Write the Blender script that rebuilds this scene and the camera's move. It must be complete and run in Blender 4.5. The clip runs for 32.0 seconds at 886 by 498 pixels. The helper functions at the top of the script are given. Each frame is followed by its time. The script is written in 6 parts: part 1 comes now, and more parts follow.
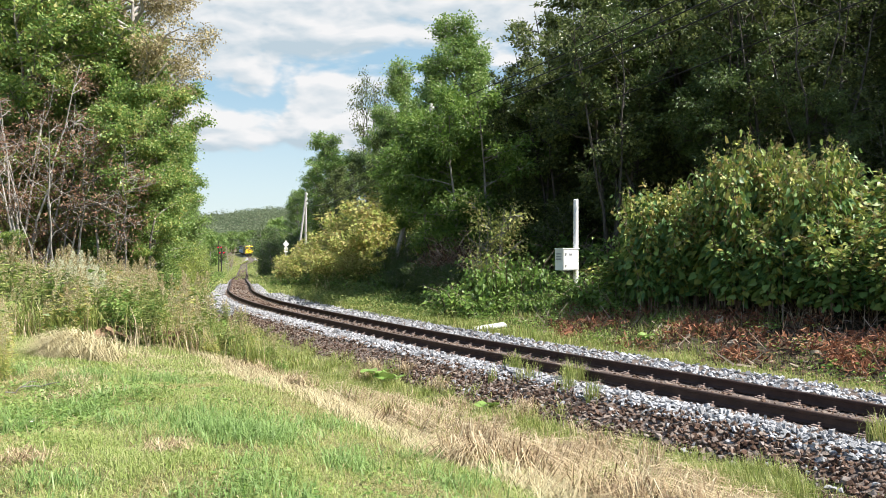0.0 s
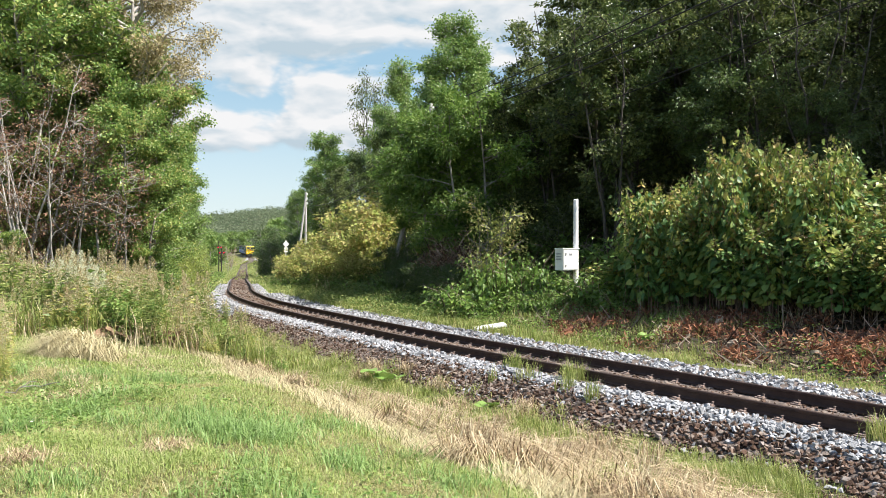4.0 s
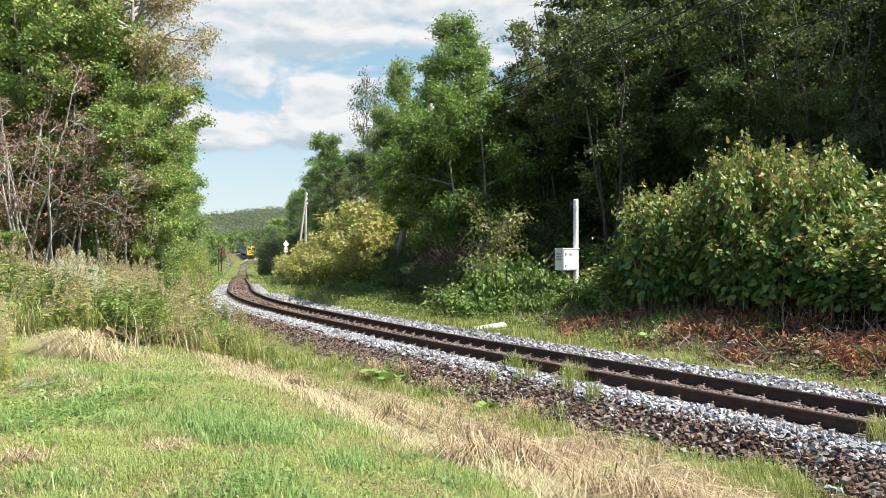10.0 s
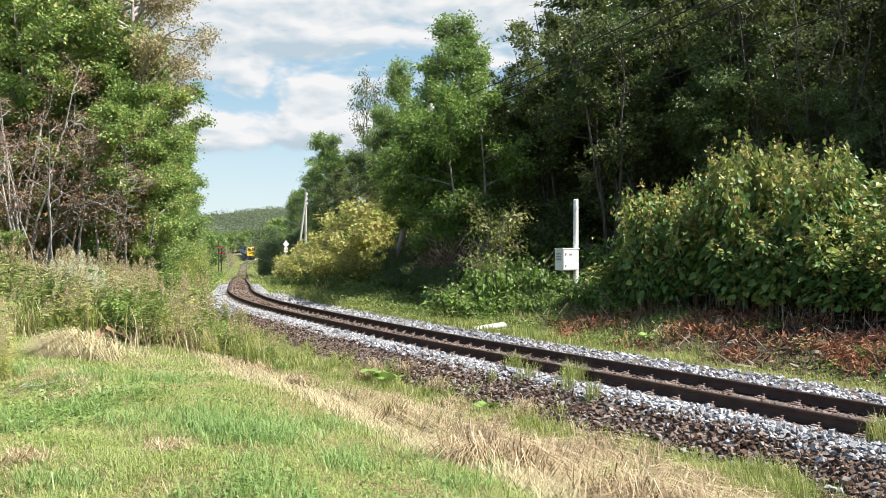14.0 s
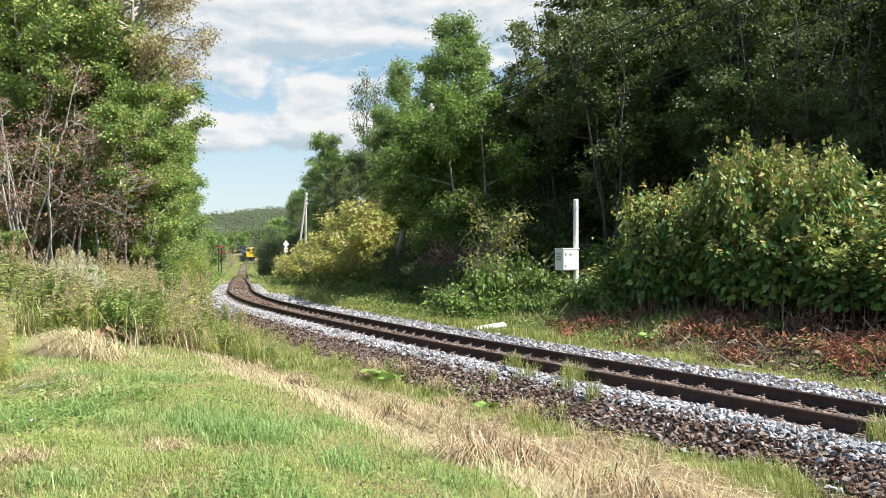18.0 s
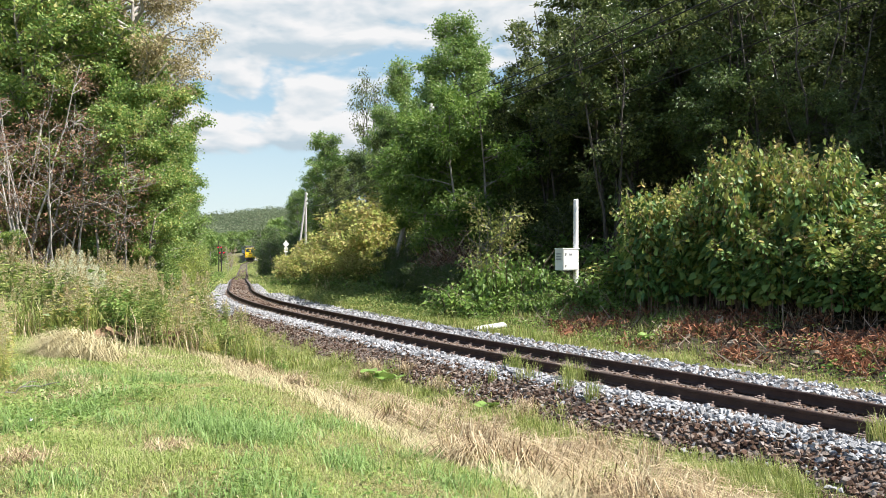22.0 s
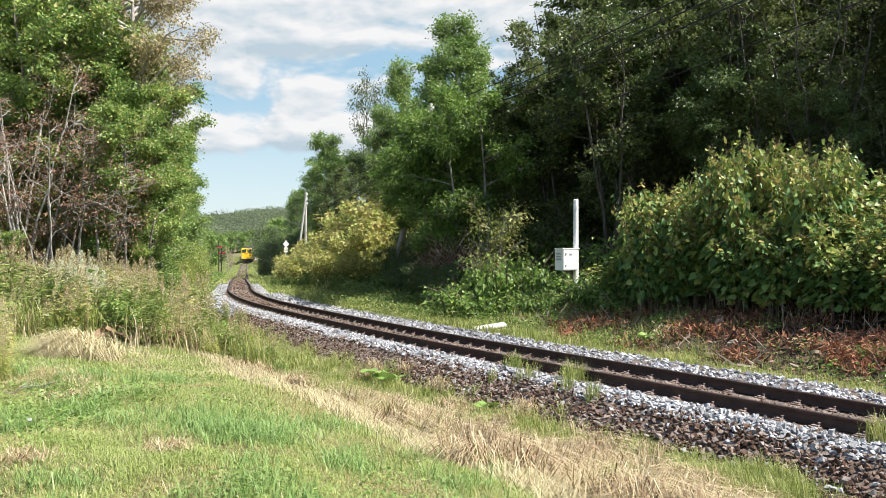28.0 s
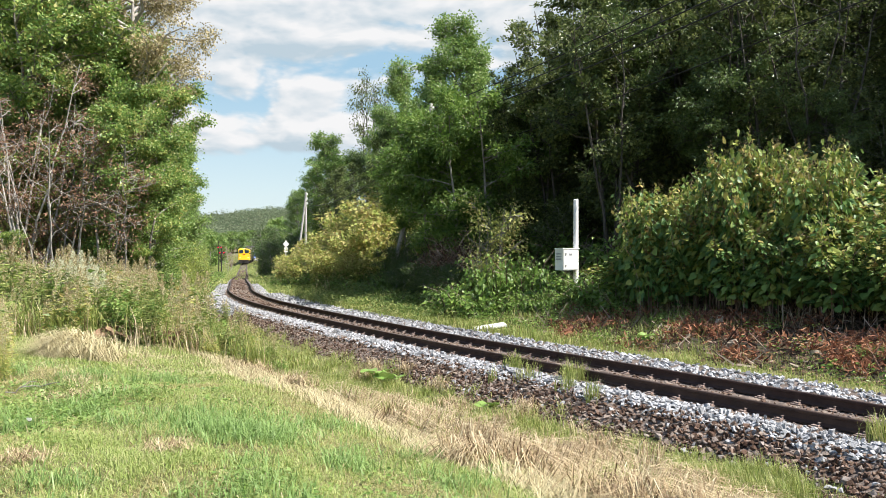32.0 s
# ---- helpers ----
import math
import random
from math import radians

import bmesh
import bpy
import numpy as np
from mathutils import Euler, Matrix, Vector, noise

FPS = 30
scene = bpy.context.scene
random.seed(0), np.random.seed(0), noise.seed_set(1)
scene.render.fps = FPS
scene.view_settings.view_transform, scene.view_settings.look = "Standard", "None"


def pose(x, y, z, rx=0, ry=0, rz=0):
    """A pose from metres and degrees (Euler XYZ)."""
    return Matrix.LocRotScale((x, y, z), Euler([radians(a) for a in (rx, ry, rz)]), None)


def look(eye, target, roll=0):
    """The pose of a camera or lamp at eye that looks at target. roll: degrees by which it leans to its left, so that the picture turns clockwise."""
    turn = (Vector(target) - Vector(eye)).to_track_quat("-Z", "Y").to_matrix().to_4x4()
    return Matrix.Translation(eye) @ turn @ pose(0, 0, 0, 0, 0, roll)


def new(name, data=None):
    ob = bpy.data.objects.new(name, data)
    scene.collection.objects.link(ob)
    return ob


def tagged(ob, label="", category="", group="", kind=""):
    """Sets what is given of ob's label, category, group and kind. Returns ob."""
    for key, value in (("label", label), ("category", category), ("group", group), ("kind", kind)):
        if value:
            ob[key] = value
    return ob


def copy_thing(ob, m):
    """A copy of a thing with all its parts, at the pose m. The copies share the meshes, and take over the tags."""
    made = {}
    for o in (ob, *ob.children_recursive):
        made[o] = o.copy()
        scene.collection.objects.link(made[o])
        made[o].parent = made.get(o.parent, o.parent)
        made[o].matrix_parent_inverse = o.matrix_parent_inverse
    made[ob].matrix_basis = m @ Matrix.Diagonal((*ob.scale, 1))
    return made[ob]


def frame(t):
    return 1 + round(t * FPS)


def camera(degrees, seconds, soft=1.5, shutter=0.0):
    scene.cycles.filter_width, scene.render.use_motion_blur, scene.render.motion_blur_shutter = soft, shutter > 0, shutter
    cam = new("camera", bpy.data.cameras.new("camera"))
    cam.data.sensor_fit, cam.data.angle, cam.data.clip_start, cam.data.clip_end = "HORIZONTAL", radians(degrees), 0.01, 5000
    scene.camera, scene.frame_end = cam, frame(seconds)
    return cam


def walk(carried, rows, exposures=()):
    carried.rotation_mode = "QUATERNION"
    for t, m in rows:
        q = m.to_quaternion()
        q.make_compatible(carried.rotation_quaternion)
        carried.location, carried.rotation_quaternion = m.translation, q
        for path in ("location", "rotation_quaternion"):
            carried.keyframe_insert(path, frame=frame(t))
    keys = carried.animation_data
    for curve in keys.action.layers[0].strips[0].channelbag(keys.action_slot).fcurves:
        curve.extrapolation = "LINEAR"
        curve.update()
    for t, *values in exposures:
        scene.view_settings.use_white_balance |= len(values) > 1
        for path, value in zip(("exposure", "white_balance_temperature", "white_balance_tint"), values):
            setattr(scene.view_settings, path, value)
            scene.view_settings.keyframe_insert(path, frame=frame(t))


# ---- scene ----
cam = camera(55.2, 32.0, soft=0.6)
EYE = (0.0, 0.0, 2.0)
walk(cam, [(0, look(EYE, (0, 100, 2.0))), (32, look(EYE, (0, 100, 2.0)))], exposures=[(0, 1.15), (32, 1.15)])

# ---- daylight ----
SUN_AZ, SUN_EL = radians(112), radians(54)      # clockwise from straight ahead (+y), above the horizon
world = bpy.data.worlds.new("sky")
scene.world = world
world.use_nodes = True
wn = world.node_tree.nodes
sky = wn.new("ShaderNodeTexSky")
sky.sky_type, sky.sun_disc = "NISHITA", False
sky.sun_elevation, sky.sun_rotation = SUN_EL, SUN_AZ
sky.air_density, sky.dust_density, sky.ozone_density = 1.0, 1.0, 1.0
world.node_tree.links.new(sky.outputs[0], wn["Background"].inputs[0])
wn["Background"].inputs[1].default_value = 0.1
sun = new("sun", bpy.data.lights.new("sun", "SUN"))
sun.data.energy, sun.data.angle, sun.data.color = 5.0, radians(0.53), (1.0, 0.95, 0.895)
TO_SUN = Vector((math.sin(SUN_AZ) * math.cos(SUN_EL), math.cos(SUN_AZ) * math.cos(SUN_EL), math.sin(SUN_EL)))
sun.matrix_world = look(TO_SUN * 100, (0, 0, 0))


# ---- materials ----
def link(m, a, b):
    m.node_tree.links.new(a, b)


def paint(name, colours, scale=3.0, rough=0.8, bump=0.2, detail=6.0, metal=0.0, fine=40.0, spread=(0.3, 0.7), per="", leaf=0.0, spec=0.3, mixed=0.35):
    """A surface of several colours mixed by coarse and fine noise; per: 'island' or 'object' adds a shift for each piece; leaf: share of light let through."""
    m = bpy.data.materials.new(name)
    m.use_nodes = True
    n = m.node_tree.nodes
    bsdf = n["Principled BSDF"]
    geo = n.new("ShaderNodeTexCoord")
    coarse = n.new("ShaderNodeTexNoise")
    coarse.inputs["Scale"].default_value, coarse.inputs["Detail"].default_value = scale, detail
    link(m, geo.outputs["Object"], coarse.inputs["Vector"])
    small = n.new("ShaderNodeTexNoise")
    small.inputs["Scale"].default_value, small.inputs["Detail"].default_value = fine, 4.0
    link(m, geo.outputs["Object"], small.inputs["Vector"])
    mix = n.new("ShaderNodeMix")
    mix.data_type = "FLOAT"
    mix.inputs[0].default_value = mixed
    link(m, coarse.outputs["Fac"], mix.inputs[2])
    if per:
        info = n.new("ShaderNodeNewGeometry" if per == "island" else "ShaderNodeObjectInfo")
        link(m, info.outputs["Random Per Island" if per == "island" else "Random"], mix.inputs[3])
    else:
        link(m, small.outputs["Fac"], mix.inputs[3])
    ramp = n.new("ShaderNodeValToRGB")
    link(m, mix.outputs[0], ramp.inputs[0])
    els = ramp.color_ramp.elements
    lo, hi = spread
    for i, c in enumerate(colours):
        p = lo + (hi - lo) * i / max(1, len(colours) - 1)
        e = els[i] if i < 2 else els.new(p)
        e.position, e.color = p, (*c, 1)
    link(m, ramp.outputs[0], bsdf.inputs["Base Color"])
    bsdf.inputs["Roughness"].default_value, bsdf.inputs["Metallic"].default_value = rough, metal
    bsdf.inputs["Specular IOR Level"].default_value = spec
    if bump:
        bp = n.new("ShaderNodeBump")
        bp.inputs["Strength"].default_value, bp.inputs["Distance"].default_value = bump, 0.02
        link(m, small.outputs["Fac"], bp.inputs["Height"])
        link(m, bp.outputs[0], bsdf.inputs["Normal"])
    if leaf:
        tr = n.new("ShaderNodeBsdfTranslucent")
        link(m, ramp.outputs[0], tr.inputs[0])
        ms = n.new("ShaderNodeMixShader")
        ms.inputs[0].default_value = leaf
        link(m, bsdf.outputs[0], ms.inputs[1])
        link(m, tr.outputs[0], ms.inputs[2])
        link(m, ms.outputs[0], n["Material Output"].inputs[0])
    return m


def foliage(name, colours, leaf=0.25, rough=0.45, scale=0.5, spec=0.35):
    return paint(name, colours, scale=scale, rough=rough, bump=0, detail=2.0, per="island", leaf=leaf, spread=(0.2, 0.8), mixed=0.55, spec=spec)


M_ground = paint("soil_and_thatch", [(0.045, 0.038, 0.02), (0.10, 0.088, 0.042), (0.15, 0.155, 0.055), (0.25, 0.21, 0.11)], scale=2.2, fine=55, rough=0.95, bump=0.9, mixed=0.55, spread=(0.32, 0.66))
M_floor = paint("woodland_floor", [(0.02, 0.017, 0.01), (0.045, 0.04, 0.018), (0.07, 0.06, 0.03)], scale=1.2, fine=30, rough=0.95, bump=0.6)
M_lawn = foliage("lawn_blade", [(0.22, 0.30, 0.075), (0.31, 0.39, 0.11), (0.40, 0.455, 0.155), (0.52, 0.50, 0.25)], leaf=0.42, scale=0.8)
M_pale = foliage("bleached_blade", [(0.26, 0.23, 0.08), (0.36, 0.33, 0.13), (0.44, 0.40, 0.20)], leaf=0.25, scale=0.8)
M_herb = foliage("herb_leaf", [(0.10, 0.18, 0.035), (0.19, 0.29, 0.065), (0.29, 0.38, 0.11)], leaf=0.35, scale=1.0)
M_lush = foliage("lush_blade", [(0.17, 0.28, 0.08), (0.24, 0.36, 0.11), (0.32, 0.43, 0.15)], leaf=0.42, scale=1.0)
M_verge = foliage("verge_blade", [(0.15, 0.215, 0.045), (0.27, 0.32, 0.08), (0.43, 0.40, 0.17)], leaf=0.35, scale=0.8)
M_dry = foliage("dry_blade", [(0.15, 0.095, 0.05), (0.33, 0.245, 0.135), (0.47, 0.38, 0.225), (0.60, 0.52, 0.345)], leaf=0.2, rough=0.65, scale=1.2)
M_weed = foliage("weed_leaf", [(0.10, 0.165, 0.04), (0.23, 0.30, 0.075), (0.42, 0.42, 0.15)], leaf=0.35, scale=0.7)
M_seed = foliage("seed_head", [(0.32, 0.23, 0.12), (0.48, 0.41, 0.22), (0.64, 0.60, 0.40)], leaf=0.35, rough=0.8, scale=1.0)
M_cream = foliage("cream_flower", [(0.48, 0.48, 0.30), (0.60, 0.60, 0.42), (0.70, 0.69, 0.54)], leaf=0.4, rough=0.8, scale=1.0)
M_alder = foliage("alder_leaf", [(0.042, 0.064, 0.019), (0.10, 0.138, 0.038), (0.23, 0.26, 0.085)], leaf=0.4, rough=0.42, spec=0.45)
M_walnut = foliage("walnut_leaf", [(0.08, 0.15, 0.03), (0.145, 0.245, 0.045), (0.25, 0.345, 0.08)], leaf=0.42, rough=0.42, spec=0.4)
M_knot = foliage("knotweed_leaf", [(0.045, 0.105, 0.026), (0.085, 0.165, 0.042), (0.15, 0.235, 0.06), (0.30, 0.32, 0.075)], leaf=0.25, rough=0.45, spec=0.3)
# yellower top leaves, also paler than M_knot to paint the sun on them
M_sunny_top = foliage("knotweed_sunlit_top_leaf", [(0.12, 0.19, 0.04), (0.22, 0.29, 0.06), (0.36, 0.37, 0.09), (0.34, 0.22, 0.09)], leaf=0.3, rough=0.5)
M_gold = foliage("yellowing_leaf", [(0.20, 0.27, 0.06), (0.38, 0.42, 0.11), (0.52, 0.50, 0.17), (0.48, 0.35, 0.14)], leaf=0.4)
M_poplar = foliage("poplar_leaf", [(0.105, 0.19, 0.048), (0.185, 0.285, 0.07), (0.30, 0.385, 0.115)], leaf=0.42, rough=0.4, spec=0.45)
M_leafy = foliage("broad_sunlit_leaf", [(0.09, 0.175, 0.04), (0.17, 0.28, 0.06), (0.28, 0.39, 0.10), (0.50, 0.46, 0.16)], leaf=0.42, rough=0.38, spec=0.55)
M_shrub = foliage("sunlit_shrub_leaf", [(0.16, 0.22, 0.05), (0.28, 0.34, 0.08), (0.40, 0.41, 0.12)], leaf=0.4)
M_plate = paint("rusty_fastening", [(0.13, 0.09, 0.07), (0.22, 0.16, 0.13), (0.30, 0.25, 0.21)], scale=20, fine=90, rough=0.8, bump=0.3)
M_dead = foliage("dead_broad_leaf", [(0.09, 0.05, 0.032), (0.17, 0.10, 0.06), (0.27, 0.18, 0.11)], leaf=0.1, rough=0.8)
M_rusty = foliage("withered_leaf", [(0.13, 0.07, 0.045), (0.22, 0.12, 0.07), (0.30, 0.20, 0.12)], leaf=0.2, rough=0.7)
M_tan = foliage("tan_leaf", [(0.22, 0.19, 0.08), (0.36, 0.30, 0.15), (0.50, 0.42, 0.25)], leaf=0.3, rough=0.6)
# greens lightened and greyed, so the hill's distance haze is in the colour
M_far = foliage("hazed_distant_leaf", [(0.13, 0.175, 0.10), (0.18, 0.22, 0.13), (0.25, 0.275, 0.175)], leaf=0.5, rough=0.9, scale=0.05, spec=0.05)
M_bark = paint("grey_bark", [(0.10, 0.085, 0.07), (0.22, 0.20, 0.17), (0.36, 0.33, 0.29)], scale=4, fine=35, bump=0.6)
M_spray = foliage("flower_spray", [(0.22, 0.15, 0.07), (0.34, 0.28, 0.13), (0.44, 0.42, 0.22)], leaf=0.3, rough=0.8)
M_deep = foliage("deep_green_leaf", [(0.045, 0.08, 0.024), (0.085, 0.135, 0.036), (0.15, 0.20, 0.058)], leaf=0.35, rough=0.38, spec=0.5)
# darker copy of the grey bark, with the wood's shade put into its colour
M_shade_bark = paint("alder_bark_shade_tone", [(0.03, 0.026, 0.02), (0.07, 0.06, 0.05), (0.12, 0.108, 0.092)], scale=4, fine=35, bump=0.6)
M_straw = foliage("bleached_straw", [(0.36, 0.31, 0.16), (0.48, 0.42, 0.24), (0.58, 0.51, 0.32)], leaf=0.2, rough=0.7, scale=1.2)
M_pale_bark = paint("pale_bark", [(0.13, 0.115, 0.10), (0.34, 0.31, 0.27), (0.50, 0.47, 0.42)], scale=3, fine=30, bump=0.5)
M_stone = paint("grey_ballast", [(0.20, 0.203, 0.205), (0.30, 0.303, 0.306), (0.39, 0.392, 0.395)], scale=14, fine=90, per="island", mixed=0.6, bump=0.5, rough=1.0, spec=0.05)
M_brown = paint("rust_stained_ballast", [(0.065, 0.042, 0.03), (0.115, 0.075, 0.055), (0.17, 0.118, 0.088), (0.22, 0.18, 0.15)], scale=14, fine=90, per="island", mixed=0.75, bump=0.5, rough=1.0, spec=0.05)
M_brown2 = paint("loose_brown_stone", [(0.06, 0.037, 0.027), (0.105, 0.066, 0.048), (0.165, 0.11, 0.082), (0.27, 0.235, 0.21)], scale=1.4, fine=9, per="object", mixed=0.7, bump=0.5, rough=1.0, spec=0.05)
M_bed = paint("ballast_bed", [(0.05, 0.038, 0.03), (0.11, 0.085, 0.07), (0.19, 0.16, 0.14)], scale=9, fine=40, bump=0.8)
M_gravel = paint("fine_grey_gravel", [(0.20, 0.195, 0.19), (0.32, 0.315, 0.305), (0.44, 0.43, 0.415)], scale=6, fine=30, bump=0.9, rough=1.0, spec=0.05, mixed=0.6)
M_rail = paint("rusted_rail_steel", [(0.035, 0.021, 0.016), (0.06, 0.035, 0.026), (0.085, 0.05, 0.037)], scale=5, fine=60, rough=0.75, bump=0.2, metal=0.1)
M_head = paint("worn_rail_head", [(0.05, 0.034, 0.028), (0.09, 0.06, 0.05)], scale=5, fine=60, rough=0.5, bump=0.05, metal=0.5)
M_wood = paint("weathered_sleeper_wood", [(0.07, 0.05, 0.04), (0.13, 0.095, 0.07), (0.20, 0.16, 0.13)], scale=5, fine=50, bump=0.6, per="object")
M_white = paint("aged_white_enamel", [(0.62, 0.61, 0.56), (0.76, 0.75, 0.70), (0.80, 0.79, 0.75)], scale=3, fine=60, rough=0.5, bump=0.05)
M_grey = paint("grey_steel", [(0.22, 0.23, 0.24), (0.32, 0.33, 0.34)], scale=6, rough=0.6)
M_concrete = paint("pole_concrete", [(0.26, 0.25, 0.23), (0.38, 0.36, 0.33), (0.46, 0.44, 0.41)], scale=2, fine=40, bump=0.3)
M_black = paint("black_rubber", [(0.012, 0.012, 0.013), (0.025, 0.025, 0.026)], scale=6, rough=0.6)
M_yellow = paint("yellow_vehicle_paint", [(0.80, 0.50, 0.02), (0.88, 0.58, 0.03)], scale=0.8, rough=0.35, bump=0.02)
M_blue = paint("blue_vehicle_paint", [(0.03, 0.10, 0.42), (0.045, 0.14, 0.52)], scale=0.8, rough=0.35, bump=0.02)
M_stripe = paint("white_vehicle_stripe", [(0.66, 0.68, 0.70), (0.76, 0.77, 0.78)], scale=0.8, rough=0.4, bump=0.02)
M_soot = paint("dark_underframe_paint", [(0.02, 0.018, 0.016), (0.05, 0.04, 0.035)], scale=3, rough=0.8)
M_maroon = paint("dark_brown_vehicle_paint", [(0.05, 0.03, 0.02), (0.08, 0.05, 0.03)], scale=1, rough=0.45, bump=0.03)
M_glass = paint("dark_window_glass", [(0.012, 0.015, 0.018), (0.02, 0.024, 0.028)], scale=1, rough=0.08, bump=0, spec=0.6)
M_red = paint("red_enamel", [(0.45, 0.02, 0.02), (0.55, 0.03, 0.03)], scale=3, rough=0.4)
M_cut = paint("pale_cut_wood", [(0.36, 0.27, 0.18), (0.52, 0.43, 0.31), (0.60, 0.53, 0.42)], scale=6, fine=60, bump=0.4, rough=0.9)
M_butter = paint("butterbur_leaf", [(0.14, 0.24, 0.05), (0.20, 0.31, 0.07), (0.26, 0.36, 0.10)], scale=5, fine=30, bump=0.3, rough=0.5, leaf=0.25)
M_lamp = paint("lit_red_lamp", [(0.5, 0.02, 0.02), (0.6, 0.03, 0.03)], scale=3, rough=0.3)
M_lamp.node_tree.nodes["Principled BSDF"].inputs["Emission Color"].default_value = (1.0, 0.03, 0.05, 1)
M_lamp.node_tree.nodes["Principled BSDF"].inputs["Emission Strength"].default_value = 0.6
M_litter = paint("dead_stalk", [(0.06, 0.038, 0.025), (0.12, 0.075, 0.05), (0.20, 0.13, 0.09), (0.32, 0.26, 0.20)], scale=3, fine=20, per="island", mixed=0.7, bump=0.2, rough=0.9)
M_fern = foliage("withered_fern", [(0.08, 0.04, 0.026), (0.19, 0.078, 0.042), (0.31, 0.13, 0.065), (0.34, 0.20, 0.11)], leaf=0.15, rough=0.8)


# ---- building blocks ----
def fast_mesh(name, verts, faces, materials, index=None, smooth=False):
    """A mesh from numpy arrays: verts (n, 3), faces (m, k)."""
    me = bpy.data.meshes.new(name)
    m, k = faces.shape
    me.vertices.add(len(verts))
    me.vertices.foreach_set("co", np.asarray(verts, np.float32).ravel())
    me.loops.add(m * k)
    me.loops.foreach_set("vertex_index", np.asarray(faces, np.int32).ravel())
    me.polygons.add(m)
    me.polygons.foreach_set("loop_start", np.arange(0, m * k, k, dtype=np.int32))
    for mt in materials if isinstance(materials, (list, tuple)) else [materials]:
        me.materials.append(mt)
    if index is not None:
        me.polygons.foreach_set("material_index", np.asarray(index, np.int32))
    me.polygons.foreach_set("use_smooth", np.full(m, smooth, bool))
    me.update(calc_edges=True)
    return me


def unit(v):
    return v / np.maximum(np.linalg.norm(v, axis=-1, keepdims=True), 1e-9)


def leaf_arrays(p, tip, size, wide, rng, flat=0.5):
    """Folded kite-shaped leaves at p that point along tip. Returns verts, faces."""
    n = len(p)
    tip = unit(tip)
    nrm = unit(rng.normal(size=(n, 3)) * (1 - flat) + np.array([0, 0, 1.0]) * flat)
    side = unit(np.cross(tip, nrm))
    nrm = np.cross(side, tip)
    s = np.broadcast_to(np.asarray(size, float), (n,))[:, None]
    v = np.empty((n, 4, 3))
    v[:, 0], v[:, 2] = p, p + tip * s - nrm * s * 0.08
    mid = p + tip * s * 0.42 + nrm * s * 0.07
    v[:, 1], v[:, 3] = mid + side * s * wide * 0.5, mid - side * s * wide * 0.5
    b = np.arange(n)[:, None] * 4
    f = np.concatenate([b + [0, 1, 2], b + [0, 2, 3]], 1).reshape(-1, 3)
    return v.reshape(-1, 3), f


HEART = np.array([(0.08, 0, 0), (-0.05, 0.2, 0.03), (0.12, 0.4, 0.05), (0.45, 0.4, 0.04), (0.78, 0.18, -0.02), (1.0, 0, -0.1), (0.78, -0.18, -0.02), (0.45, -0.4, 0.04), (0.12, -0.4, 0.05), (-0.05, -0.2, 0.03), (0.45, 0, -0.03)])


def heart_arrays(p, tip, size, rng, flat=0.6):
    """Broad heart-shaped leaves with two lobes and a sunk midrib. Returns verts, faces."""
    n = len(p)
    tip = unit(tip)
    nrm = unit(rng.normal(size=(n, 3)) * (1 - flat) + np.array([0, 0, 1.0]) * flat)
    side = unit(np.cross(tip, nrm))
    nrm = np.cross(side, tip)
    s = np.broadcast_to(np.asarray(size, float), (n,))[:, None, None]
    v = p[:, None] + s * (HEART[None, :, :1] * tip[:, None] + HEART[None, :, 1:2] * side[:, None] * rng.uniform(0.8, 1.05, (n, 1, 1)) + HEART[None, :, 2:] * nrm[:, None] * rng.uniform(0.3, 2.2, (n, 1, 1)))
    fan = np.array([(10, i, (i + 1) % 10) for i in range(10)])
    f = (np.arange(n)[:, None, None] * 11 + fan[None]).reshape(-1, 3)
    return v.reshape(-1, 3), f


def blade_arrays(p, height, lean, width, rng, curl=0.6, heading=None):
    """Grass blades of two segments at p, fallen along heading if given. Returns verts, faces."""
    n = len(p)
    a = rng.uniform(0, 2 * np.pi, n) if heading is None else heading
    out = np.stack([np.cos(a), np.sin(a), np.zeros(n)], 1)
    side = np.stack([-np.sin(a), np.cos(a), np.zeros(n)], 1)
    h = np.broadcast_to(np.asarray(height, float), (n,))[:, None]
    ln = np.broadcast_to(np.asarray(lean, float), (n,))[:, None]
    w = np.broadcast_to(np.asarray(width, float), (n,))[:, None]
    up = np.array([0, 0, 1.0])
    mid = p + up * h * 0.55 * (1 - 0.3 * ln) + out * h * 0.25 * ln
    top = p + up * h * (1 - curl * ln) + out * h * 0.8 * ln
    v = np.stack([p - side * w, p + side * w, mid - side * w * 0.8, mid + side * w * 0.8, top], 1)
    b = np.arange(n)[:, None] * 5
    f = np.concatenate([b + [0, 1, 3], b + [0, 3, 2], b + [2, 3, 4]], 1).reshape(-1, 3)
    return v.reshape(-1, 3), f


def joined(pieces):
    vs, fs, o = [], [], 0
    for v, f in pieces:
        vs.append(v)
        fs.append(f + o)
        o += len(v)
    return np.concatenate(vs), np.concatenate(fs)


